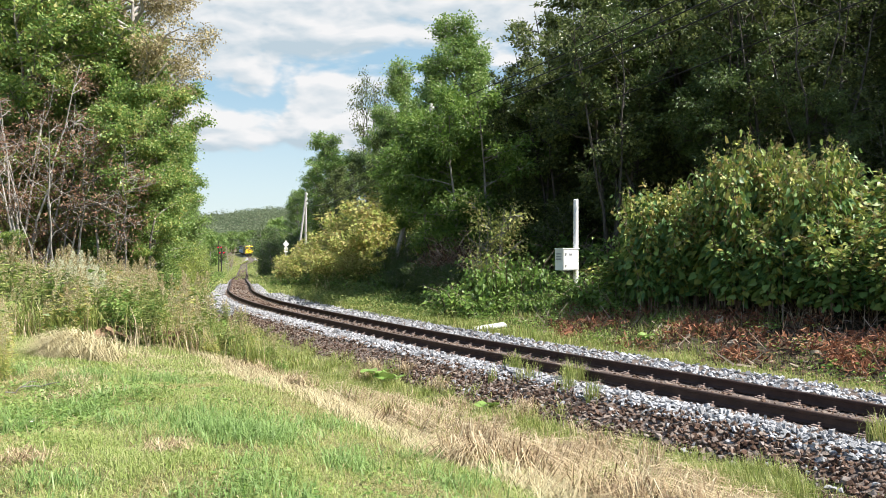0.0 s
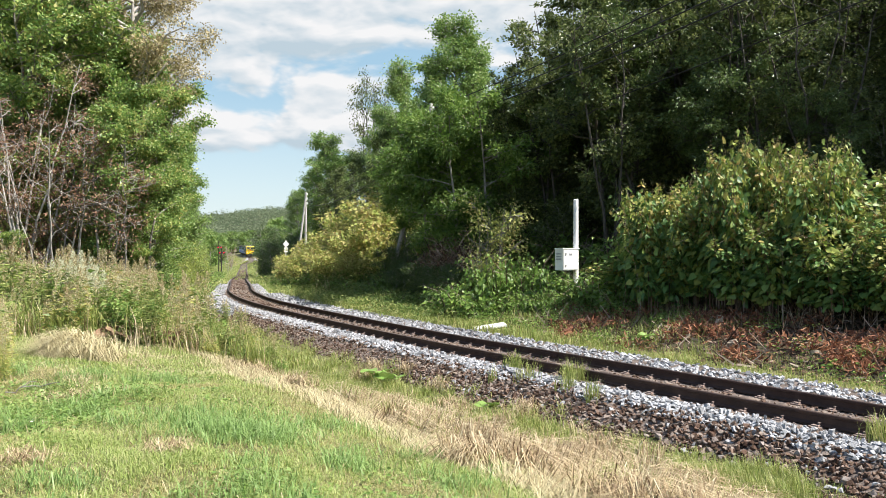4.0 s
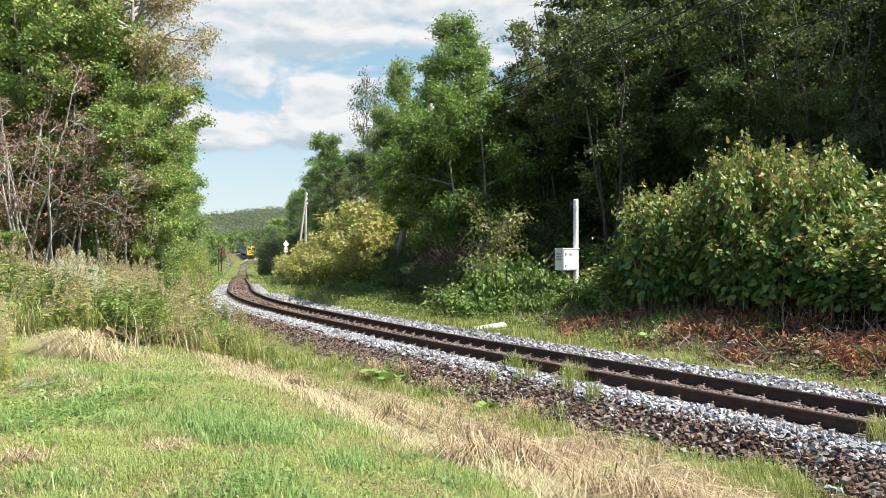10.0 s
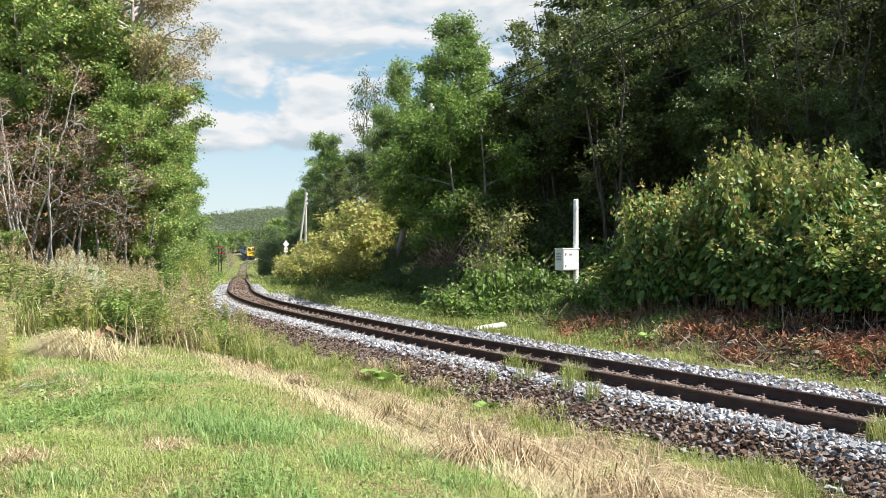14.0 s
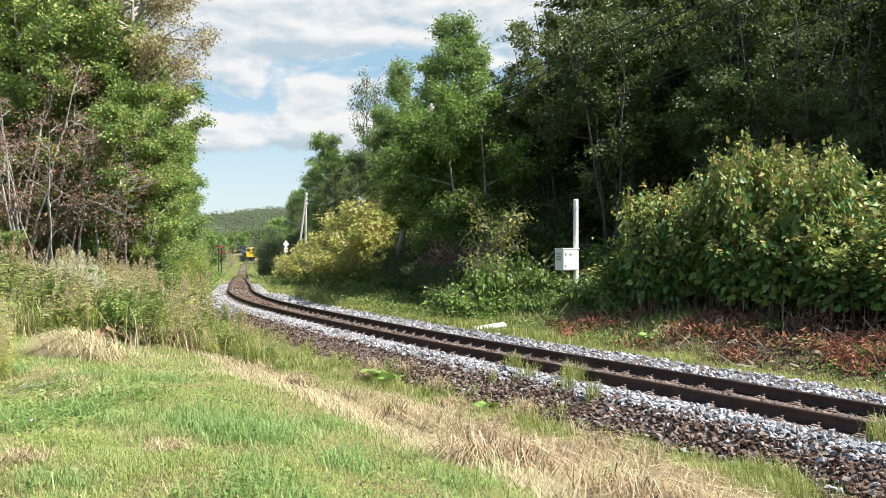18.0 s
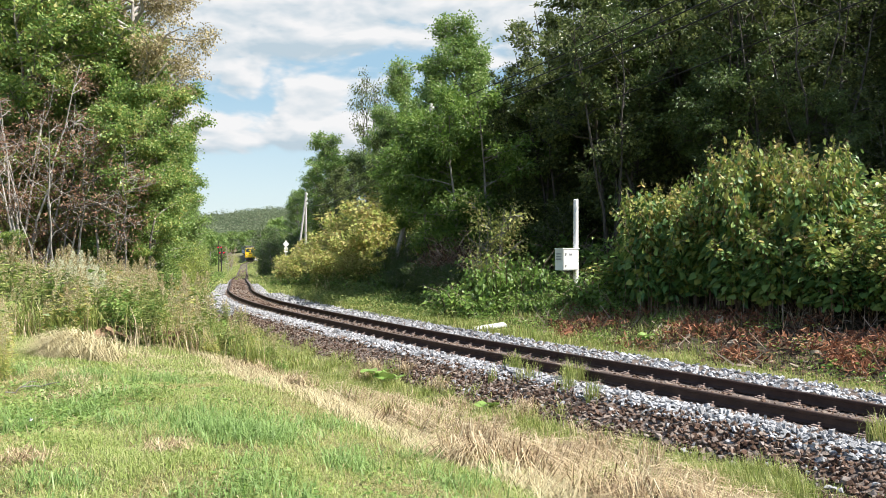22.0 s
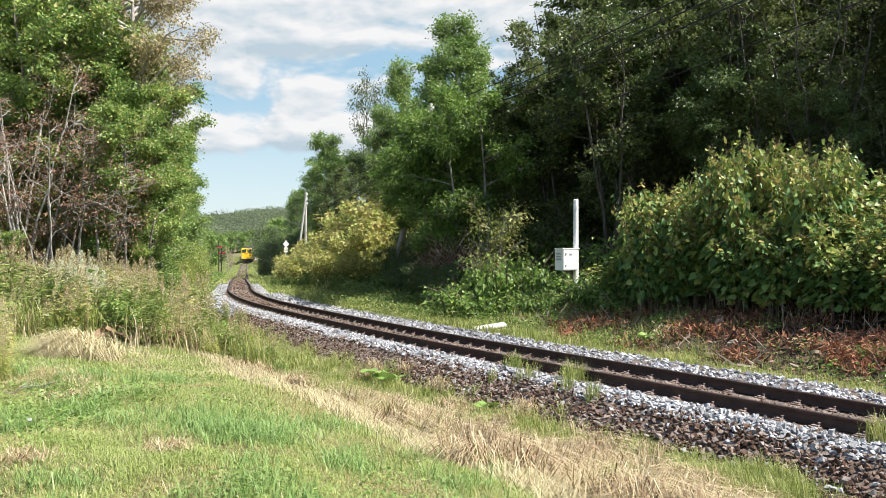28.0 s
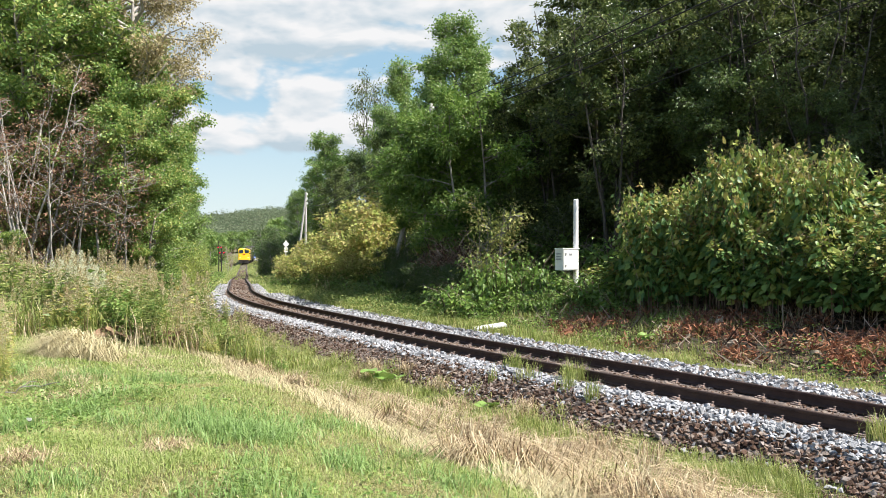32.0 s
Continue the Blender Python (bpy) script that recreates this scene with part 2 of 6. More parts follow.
def tube_arrays(path, radii, sides=6):
    path, radii = np.asarray(path, float), np.asarray(radii, float)
    t = unit(np.gradient(path, axis=0))
    ref = np.where(np.abs(t[:, 2:3]) > 0.9, np.array([[1.0, 0, 0]]), np.array([[0, 0, 1.0]]))
    a = unit(np.cross(t, ref))
    b = np.cross(t, a)
    k = np.arange(sides) * 2 * np.pi / sides
    ring = path[:, None] + radii[:, None, None] * (a[:, None] * np.cos(k)[None, :, None] + b[:, None] * np.sin(k)[None, :, None])
    n = len(path)
    i = np.arange(n - 1)[:, None] * sides
    j = np.arange(sides)[None]
    j2 = (j + 1) % sides
    f = np.stack([i + j, i + j2, i + sides + j2, i + sides + j], -1).reshape(-1, 4)
    return ring.reshape(-1, 3), f


def add_box(bm, sx, sy, sz, at=(0, 0, 0), bevel=0.0, turn=None):
    r = bmesh.ops.create_cube(bm, size=1.0)
    m = Matrix.Translation(at) @ (turn or Matrix()) @ Matrix.Diagonal((sx, sy, sz, 1))
    bmesh.ops.transform(bm, matrix=m, verts=r["verts"])
    if bevel:
        edges = list({e for v in r["verts"] for e in v.link_edges})
        bmesh.ops.bevel(bm, geom=edges, offset=bevel, segments=2, affect="EDGES", profile=0.6)


def add_cyl(bm, r1, r2, h, at=(0, 0, 0), seg=16, turn=None):
    """A cylinder or cone along z that stands with its foot at the given place."""
    r = bmesh.ops.create_cone(bm, cap_ends=True, segments=seg, radius1=r1, radius2=r2, depth=h)
    bmesh.ops.transform(bm, matrix=Matrix.Translation(at) @ (turn or Matrix()) @ Matrix.Translation((0, 0, h / 2)), verts=r["verts"])


def to_mesh(name, bm, material):
    me = bpy.data.meshes.new(name)
    bm.to_mesh(me)
    bm.free()
    me.materials.append(material)
    return me


def part(name, source, material, parent, label=""):
    """Links a bmesh or a mesh as one part under a thing or another part."""
    me = to_mesh(name, source, material) if isinstance(source, bmesh.types.BMesh) else source
    ob = new(name, me)
    ob.parent = parent
    return tagged(ob, label) if label else ob


def box_part(name, size, at, material, parent, bevel=0.0, label="", turn=None):
    bm = bmesh.new()
    add_box(bm, *size, at=at, bevel=bevel, turn=turn)
    return part(name, bm, material, parent, label)


def cyl_part(name, r1, r2, h, at, material, parent, seg=16, turn=None, label=""):
    bm = bmesh.new()
    add_cyl(bm, r1, r2, h, at, seg, turn)
    return part(name, bm, material, parent, label)


def spot(bearing, y):
    """The plan place at y metres ahead on a line of sight with that slope."""
    return bearing * y, y


# ---- the line of the railway: a right-hand curve, a dip, then a reverse curve ----
KNOTS = [(15.3, -7.0), (10.06, 2.37), (5.26, 10.37), (2.56, 14.87), (-0.64, 20.25), (-6.62, 32.1), (-9.55, 40.2), (-11.35, 47.5), (-16.85, 70),
         (-23.7, 100), (-31.7, 134), (-40.0, 170), (-46.9, 200), (-52.2, 229), (-59.2, 262), (-68.6, 300), (-75.7, 325), (-82.4, 350), (-94.9, 400), (-109.4, 460), (-130, 520)]
LEVELS = [(-60, 0.0), (45, 0.0), (70, -0.45), (100, -1.15), (134, -1.57), (170, -1.68), (200, -1.6), (250, -1.25), (300, -0.6), (340, -0.3), (700, 0.2)]


def spline(knots, step=0.25):
    k = np.array(knots, float)
    k = np.concatenate([[2 * k[0] - k[1]], k, [2 * k[-1] - k[-2]]])
    out = []
    for i in range(1, len(k) - 2):
        p0, p1, p2, p3 = k[i - 1:i + 3]
        t = np.linspace(0, 1, max(2, int(np.linalg.norm(p2 - p1) / step)), endpoint=False)[:, None]
        d1, d2 = (np.linalg.norm(p1 - p0), np.linalg.norm(p2 - p1)), np.linalg.norm(p3 - p2)
        m1 = (p2 - p0) / (d1[0] + d1[1]) * d1[1]
        m2 = (p3 - p1) / (d1[1] + d2) * d1[1]
        out.append((2 * t**3 - 3 * t**2 + 1) * p1 + (t**3 - 2 * t**2 + t) * m1 + (-2 * t**3 + 3 * t**2) * p2 + (t**3 - t**2) * m2)
    return np.concatenate(out + [k[-2:-1]])


LINE = spline(KNOTS)
for _ in range(60):
    LINE[1:-1] = 0.25 * LINE[:-2] + 0.5 * LINE[1:-1] + 0.25 * LINE[2:]
ARC = np.concatenate([[0], np.cumsum(np.linalg.norm(np.diff(LINE, axis=0), axis=1))])
TAN = unit(np.gradient(LINE, axis=0))
RIGHT = np.stack([TAN[:, 1], -TAN[:, 0]], 1)


def rail_z(y):
    return np.interp(y, [a for a, _ in LEVELS], [b for _, b in LEVELS])


RZ = np.convolve(np.pad(rail_z(LINE[:, 1]), 20, mode="edge"), np.ones(41) / 41, "valid")


def on_line(s):
    """Place, tangent, right-hand normal and rail level at s metres along the line."""
    p = np.array([np.interp(s, ARC, LINE[:, i]) for i in (0, 1)])
    t = np.array([np.interp(s, ARC, TAN[:, i]) for i in (0, 1)])
    t /= np.linalg.norm(t)
    return p, t, np.array([t[1], -t[0]]), float(np.interp(s, ARC, RZ))


COARSE = LINE[::4]
COARSE_R, COARSE_Z, COARSE_S = RIGHT[::4], RZ[::4], ARC[::4]


def off_line(xy):
    """Signed distance from the line (right of it positive), rail level and arc length there."""
    xy = np.atleast_2d(np.asarray(xy, float))
    d, z, s = np.empty(len(xy)), np.empty(len(xy)), np.empty(len(xy))
    lo, hi = xy[:, 1].min() - 25, xy[:, 1].max() + 25
    near = np.nonzero((COARSE[:, 1] > lo) & (COARSE[:, 1] < hi))[0]
    if len(near) < 2 or np.abs(xy).max() > 40:
        near = np.arange(len(COARSE))
    for i in range(0, len(xy), 4000):
        q = xy[i:i + 4000]
        v = q[:, None] - COARSE[near][None]
        j = near[(v**2).sum(-1).argmin(1)]
        dv = q - COARSE[j]
        side = (dv * COARSE_R[j]).sum(1)
        d[i:i + 4000] = np.where(np.abs(side) > 0.7 * np.linalg.norm(dv, axis=1), side, np.sign(side) * np.linalg.norm(dv, axis=1))
        z[i:i + 4000], s[i:i + 4000] = COARSE_Z[j], COARSE_S[j]
    return d, z, s


def wavy(xy, scale, seed=0.0):
    """Smooth cheap relief of about -1 to 1."""
    x, y = xy[:, 0] / scale + seed, xy[:, 1] / scale - seed * 1.7
    return (np.sin(x * 1.3 + 1.7 * np.sin(y * 0.9)) + np.sin(y * 1.7 + 1.3 * np.sin(x * 1.1 + 2)) + 0.5 * np.sin(3.1 * x + 2.3 * y)) / 2.5


PROFILE = [(-400, 0.5), (-9, 0.42), (-7.6, 0.34), (-6.3, 0.2), (-4.8, -0.25), (-3.4, -0.66), (-2.1, -0.62), (-1.32, -0.23), (-1.1, -0.172), (0.75, -0.172), (1.0, -0.10), (1.7, -0.05), (2.1, -0.12),
           (2.9, -0.12), (6.2, 0.5), (9, 1.6), (16, 5.0), (40, 15), (90, 26), (400, 40)]


def ground_z(xy):
    xy = np.atleast_2d(np.asarray(xy, float))
    d, z, s = off_line(xy)
    y = xy[:, 1]
    rise = np.interp(d, [a for a, _ in PROFILE], [b for _, b in PROFILE])
    # beyond the first bend the bank is low and the left side lies level with the line
    far = np.clip((y - 45) / 60, 0, 1)
    low = np.interp(d, [-400, -30, -6, -2.6, -1.3, 1.15, 1.7, 5, 12, 60, 400], [2, 0.5, -0.1, -0.5, -0.18, -0.17, -0.35, 0.0, 1.2, 4, 16])
    rise = rise * (1 - far) + low * far
    rough_ = np.clip((np.abs(d) - 2.2) / 3, 0, 1)
    rise = rise - 0.35 * np.clip((y - 39) / 3, 0, 1) * np.clip(1.6 - np.abs(d) / 2.5, 0, 1)
    return z * np.clip(1 - np.abs(d) / 150, 0, 1) + rise + rough_ * (0.07 * wavy(xy, 1.1, 3) + 0.035 * wavy(xy, 0.37, 5))


def gz(x, y):
    return float(ground_z([(x, y)])[0])


# ---- ground: one sheet, fine near the camera ----
def ground_sheet():
    xs = np.concatenate([-np.geomspace(3000, 62, 32), np.arange(-60, -15.2, 1.2), np.arange(-15, 15.01, 0.22), np.geomspace(16, 3000, 50)])
    ys = np.concatenate([-np.geomspace(1500, 3, 22), np.arange(-2, 36, 0.22), np.arange(36.1, 64, 0.45), np.arange(64.5, 240, 2.0), np.geomspace(241, 3000, 60)])
    gx, gy = np.meshgrid(xs, ys)
    xy = np.stack([gx.ravel(), gy.ravel()], 1)
    z = ground_z(xy)
    nx, ny = len(xs), len(ys)
    i = (np.arange(ny - 1)[:, None] * nx + np.arange(nx - 1)[None]).ravel()
    f = np.stack([i, i + 1, i + nx + 1, i + nx], 1)
    c = xy[f].mean(1)
    d = off_line(c)[0]
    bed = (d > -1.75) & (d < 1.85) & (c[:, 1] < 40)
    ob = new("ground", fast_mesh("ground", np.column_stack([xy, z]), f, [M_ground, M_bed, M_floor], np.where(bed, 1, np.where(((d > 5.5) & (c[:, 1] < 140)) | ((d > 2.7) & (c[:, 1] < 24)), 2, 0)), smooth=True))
    tagged(ob, "grassy earth with a low bank beside the railway", "ground", kind="structure")


ground_sheet()


BED = [(-2.4, -0.8), (-1.6, -0.34), (-1.3, -0.2), (-1.0, -0.172), (1.0, -0.172), (1.2, -0.18), (1.5, -0.3), (2.3, -0.8)]


def far_bed():
    """The ballast bed beyond the first bend, a low ridge along the line."""
    s = np.arange(np.interp(39, LINE[:, 1], ARC), ARC[-1] - 2, 1.0)
    v = []
    for q in s:
        p, t, r, z = on_line(q)
        v += [(p[0] + r[0] * d, p[1] + r[1] * d, z + h) for d, h in BED]
    k = len(BED)
    i = (np.arange(len(s) - 1)[:, None] * k + np.arange(k - 1)[None]).ravel()
    ob = new("ballast_bed", fast_mesh("ballast_bed", np.array(v), np.stack([i, i + 1, i + k + 1, i + k], 1), [M_bed, M_gravel], np.tile([1, 1, 1, 0, 1, 1, 1], len(s) - 1), smooth=True))
    tagged(ob, "low ridge of grey-brown ballast under the far track", "track bed", kind="structure")


far_bed()


# ---- railway track ----
RAIL_H = 0.153
SECTION = [(-0.064, 0), (0.064, 0), (0.064, 0.011), (0.02, 0.026), (0.0085, 0.04), (0.0085, 0.105), (0.031, 0.118), (0.0325, 0.146), (0.026, 0.153), (-0.026, 0.153),
           (-0.0325, 0.146), (-0.031, 0.118), (-0.0085, 0.105), (-0.0085, 0.04), (-0.02, 0.026), (-0.064, 0.011)]


def rail_mesh(offset, s0, s1, step):
    s = np.arange(s0, s1, step)
    k = len(SECTION)
    sec = np.array(SECTION)
    v = []
    for q in s:
        p, t, r, z = on_line(q)
        c = p + r * offset
        v.append(np.column_stack([c[0] + r[0] * sec[:, 0], c[1] + r[1] * sec[:, 0], z - RAIL_H + sec[:, 1]]))
    v = np.concatenate(v)
    i = np.arange(len(s) - 1)[:, None] * k
    j = np.arange(k)[None]
    j2 = (j + 1) % k
    f = np.stack([i + j, i + k + j, i + k + j2, i + j2], -1).reshape(-1, 4)
    top = np.tile(np.isin(np.arange(k), [7, 8, 9]), len(s) - 1).astype(int)
    return fast_mesh("rail", v, f, [M_rail, M_head], top)


track = tagged(new("railway_track"), "single-track railway on wooden sleepers and stone ballast", "railway track", kind="structure")
for side in (-1, 1):
    r = new("rail", rail_mesh(side * 0.566, 0.5, ARC[-1] - 1, 1.0))
    r.parent = track
    tagged(r, "rust-brown steel rail with worn head")


def sleeper_mesh(seed):
    bm = bmesh.new()
    add_box(bm, 2.1, 0.2, 0.14, bevel=0.012)
    rnd = random.Random(seed)
    for v in bm.verts:
        v.co += Vector((rnd.uniform(-0.02, 0.02), rnd.uniform(-0.006, 0.006), rnd.uniform(-0.004, 0.004)))
    return to_mesh("sleeper", bm, M_wood)


def plate_mesh():
    """Base plate with two hooked spikes."""
    bm = bmesh.new()
    add_box(bm, 0.34, 0.15, 0.016, at=(0, 0, 0.008), bevel=0.003)
    for x in (-0.085, 0.085):
        y = 0.03 if x > 0 else -0.03
        add_box(bm, 0.02, 0.02, 0.045, at=(x, y, 0.034))
        add_box(bm, 0.045, 0.028, 0.014, at=(x * 0.9, y, 0.058), bevel=0.003)
        add_box(bm, 0.07, 0.1, 0.02, at=(x * 1.25, 0, 0.024), bevel=0.005)
    return to_mesh("base_plate", bm, M_plate)


def lay_sleepers():
    shapes, plate = [sleeper_mesh(i) for i in range(5)], plate_mesh()
    rnd = random.Random(4)
    s, i = 2.0, 0
    while s < 150 and i < 270:
        p, t, r, z = on_line(s)
        ob = new("sleeper", shapes[i % 5])
        ob.parent = track
        ang = math.degrees(math.atan2(r[1], r[0])) + rnd.uniform(-1, 1)
        ob.matrix_basis = pose(p[0], p[1], z - RAIL_H - 0.014 - 0.07, 0, 0, ang)
        if s < 58:
            for x in (-0.566, 0.566):
                pl = new("base_plate", plate)
                pl.parent = ob
                pl.matrix_basis = pose(x, rnd.uniform(-0.02, 0.02), 0.07, 0, 0, rnd.choice((0, 180)) + rnd.uniform(-5, 5))
        s += 0.56 + rnd.uniform(-0.02, 0.02)
        i += 1


def joint_bars(s):
    """Fishplates with bolts at a rail joint."""
    p, t, r, z = on_line(s)
    ang = math.degrees(math.atan2(t[1], t[0]))
    for side in (-0.566, 0.566):
        c = p + r * side
        for q in (-1, 1):
            bm = bmesh.new()
            add_box(bm, 0.56, 0.022, 0.075, bevel=0.005)
            for x in (-0.2, -0.07, 0.07, 0.2):
                add_cyl(bm, 0.016, 0.016, 0.03, (x, 0, 0), 8, pose(0, 0, 0, 90 * q, 0, 0))
            ob = part("fishplate", bm, M_rail, track)
            ob.matrix_basis = pose(c[0] + r[0] * q * 0.022, c[1] + r[1] * q * 0.022, z - 0.083, 0, 0, ang)


def beside(s, d):
    p, t, r, z = on_line(s)
    return p[0] + r[0] * d, p[1] + r[1] * d


S_NEAR = float(off_line([(2.56, 14.87)])[2][0])
joint_bars(S_NEAR + 1.6)
joint_bars(S_NEAR + 26.6)


# ---- ballast ----
def stone_shapes(n, rng):
    out = []
    for k in range(n):
        bm = bmesh.new()
        q = unit(rng.normal(size=(10, 3))) * rng.uniform(0.75, 1.2, (10, 1)) if k % 3 else np.array([(x, y, z) for x in (-1, 1) for y in (-1, 1) for z in (-1, 1)]) * 0.72 + rng.uniform(-0.5, 0.5, (8, 3))
        q = q * np.array([1.05, rng.uniform(0.65, 0.95), rng.uniform(0.5, 0.8)])
        for c in q:
            bm.verts.new(c)
        res = bmesh.ops.convex_hull(bm, input=bm.verts[:])
        bmesh.ops.delete(bm, geom=[v for v in bm.verts if not v.link_faces], context="VERTS")
        bmesh.ops.triangulate(bm, faces=bm.faces[:])
        bm.verts.ensure_lookup_table()
        bm.verts.index_update()
        out.append((np.array([v.co for v in bm.verts]), np.array([[v.index for v in f.verts] for f in bm.faces])))
        bm.free()
    return out


def rotations(n, rng):
    q = unit(rng.normal(size=(n, 4)))
    w, x, y, z = q.T
    return np.stack([1 - 2 * (y*y + z*z), 2 * (x*y - w*z), 2 * (x*z + w*y), 2 * (x*y + w*z), 1 - 2 * (x*x + z*z), 2 * (y*z - w*x),
                     2 * (x*z - w*y), 2 * (y*z + w*x), 1 - 2 * (x*x + y*y)], 1).reshape(n, 3, 3)


def along(n, s0, s1, d0, d1, rng):
    """n places spread over a strip beside the line; returns xy and offsets."""
    s, d = rng.uniform(s0, s1, n), rng.uniform(d0, d1, n)
    p = np.column_stack([np.interp(s, ARC, LINE[:, 0]), np.interp(s, ARC, LINE[:, 1])])
    r = np.column_stack([np.interp(s, ARC, RIGHT[:, 0]), np.interp(s, ARC, RIGHT[:, 1])])
    return p + r * d[:, None], d, s


def scatter_stones(name, label, strips, material, seed):
    rng = np.random.default_rng(seed)
    shapes = stone_shapes(14, rng)
    bits = []
    for n, s0, s1, d0, d1, lo, hi, lift in strips:
        xy, d, s = along(n, s0, s1, d0, d1, rng)
        level = np.interp(s, ARC, RZ) + np.interp(d, [a for a, _ in BED], [b for _, b in BED]) if s0 >= A3 else ground_z(xy)
        base = np.column_stack([xy, level + lift + rng.uniform(-0.015, 0.02, n)])
        size = rng.uniform(lo, hi, n)
        rot = rotations(n, rng)
        kind_ = rng.integers(0, len(shapes), n)
        for k, (v, f) in enumerate(shapes):
            m = kind_ == k
            c = m.sum()
            if not c:
                continue
            w = np.einsum("nij,vj->nvi", rot[m], v) * np.array([1, 1, 0.8]) * size[m][:, None, None] + base[m][:, None]
            bits.append((w.reshape(-1, 3), (f[None] + (np.arange(c) * len(v))[:, None, None]).reshape(-1, 3)))
    v, f = joined(bits)
    tagged(new(name, fast_mesh(name, v, f, material)), label, "ballast", kind="stuff")


A0, A1, A2, A3 = S_NEAR - 12, S_NEAR + 3, S_NEAR + 18, S_NEAR + 28
scatter_stones("grey_ballast", "loose pale grey crushed stone beside the rails", [
    (3300, A0, A1, -1.4, -0.82, 0.026, 0.055, 0.008), (2500, A1, A2, -1.35, -0.78, 0.03, 0.058, 0.006), (1500, A2, A3, -1.7, -0.8, 0.035, 0.06, 0.01), (3800, A3, A3 + 60, -1.6, -0.75, 0.035, 0.055, 0.0), (1600, A3, A3 + 60, 0.75, 1.3, 0.035, 0.055, 0.0),
    (4300, A0, A2, 0.82, 1.7, 0.028, 0.058, 0.006), (900, A2, A3, 0.8, 1.9, 0.045, 0.075, 0.01), (120, A0, A1, -1.9, -1.5, 0.03, 0.06, 0.006)], M_stone, 11)
scatter_stones("rust_stained_ballast", "rust-brown crushed stone on the ballast slope and between the rails", [
    (6400, A0, A1, -2.05, -1.25, 0.024, 0.054, 0.006), (1300, A0, A1, -0.92, -0.64, 0.02, 0.04, -0.015), (3400, A1, A2, -1.95, -1.2, 0.026, 0.05, 0.006),
    (900, A2, A3, -2.4, -1.8, 0.045, 0.075, 0.01), (5200, A0, A1, -0.49, 0.85, 0.02, 0.042, -0.012), (3600, A1, A2, -0.49, 0.85, 0.024, 0.045, -0.012),
    (1000, A2, A3, -0.5, 0.5, 0.04, 0.06, 0.0), (2600, A3, A3 + 110, -0.5, 0.5, 0.05, 0.07, 0.0)], M_brown, 12)


def loose_stones():
    """The stones nearest to the lawn, each one by itself."""
    rng = np.random.default_rng(77)
    shapes = [(fast_mesh("ballast_stone", v, f, M_stone), fast_mesh("ballast_stone", v, f, M_brown2)) for v, f in stone_shapes(7, rng)]
    xy, d, s = along(280, S_NEAR - 9.5, S_NEAR - 3.5, -2.0, -0.85, rng)
    z = ground_z(xy)
    for i in range(280):
        ob = new("ballast_stone", shapes[i % 7][int(d[i] < -1.25 and rng.uniform() < 0.9)])
        ob.parent = track
        ob.matrix_basis = pose(xy[i, 0], xy[i, 1], z[i] + 0.045, *rng.uniform(0, 360, 3))
        ob.scale = [rng.uniform(0.03, 0.055)] * 3


loose_stones()


# ---- grasses ----
def field(n, x0, x1, y0, y1, keep, rng):
    xy = np.column_stack([rng.uniform(x0, x1, n), rng.uniform(y0, y1, n)])
    b = xy[:, 0] / np.maximum(xy[:, 1], 0.1)
    m = (np.abs(b) < 0.58) & keep(xy, off_line(xy)[0])
    xy = xy[m]
    return np.column_stack([xy, ground_z(xy) - 0.01])


def patch_noise(p, scale, seed):
    return np.array([noise.noise((a / scale + seed, b / scale, seed)) for a, b in p[:, :2]])


def grass(name, label, pieces, material, category="grass"):
    v, f = joined(pieces)
    tagged(new(name, fast_mesh(name, v, f, material)), label, category, kind="stuff")


rng = np.random.default_rng(21)


def lawn_keep(xy, d):
    return d < -6.0 + 0.35 * wavy(xy, 0.8, 2)


def tufts(n, blades, spread, x0, x1, y0, y1, keep, rng):
    c = field(n, x0, x1, y0, y1, keep, rng)
    p = np.repeat(c, blades, 0)
    p[:, :2] += rng.normal(size=(len(p), 2)) * spread
    return p


def combed(p, blades, spread, rng):
    """One common heading, loosely kept, for the blades of each tuft."""
    return np.repeat(rng.uniform(0, 2 * np.pi, len(p) // blades), blades) + rng.normal(size=len(p)) * spread


near_lawn = field(230000, -6.5, 2.5, 4.6, 11, lawn_keep, rng)
far_lawn = field(95000, -10, 0, 11, 18, lawn_keep, rng)
pn, pf = patch_noise(near_lawn, 0.8, 3), patch_noise(far_lawn, 1.1, 5)
pale = patch_noise(near_lawn, 1.1, 17) + 0.6 * patch_noise(near_lawn, 0.35, 27) + 0.22 * rng.normal(size=len(near_lawn))
lush = tufts(300, 80, 0.1, -6.5, 2.5, 4.6, 13, lambda xy, d: lawn_keep(xy, d) & (wavy(xy, 0.9, 11) > 0.1), rng)


def lawn_blades(p, h, r, w):
    return blade_arrays(p, h * r.uniform(0.5, 1.5, len(p)), r.uniform(0.5, 1.4, len(p)), w * r.uniform(0.7, 1.4, len(p)), r, 0.7)


gr = pale < 0.2
grass("lawn_grass", "sunlit mown green grass with longer tufts", [
    lawn_blades(near_lawn[gr], 0.07 + 0.10 * np.clip(pn[gr] + 0.1, 0, 1), rng, 0.003),
    lawn_blades(far_lawn, 0.09 + 0.1 * np.clip(pf + 0.1, 0, 1), rng, 0.0048)], M_lawn)
grass("lawn_tufts", "longer dark green grass tufts on the lawn", [lawn_blades(lush, 0.22, rng, 0.0036)], M_lush)
around = np.column_stack([rng.uniform(-14, 8, 50000), rng.uniform(-7, 7, 50000)])
around = around[(off_line(around)[0] < -6.2) & ((around[:, 1] < 4.7) | (np.abs(around[:, 0]) > 0.57 * around[:, 1]))]
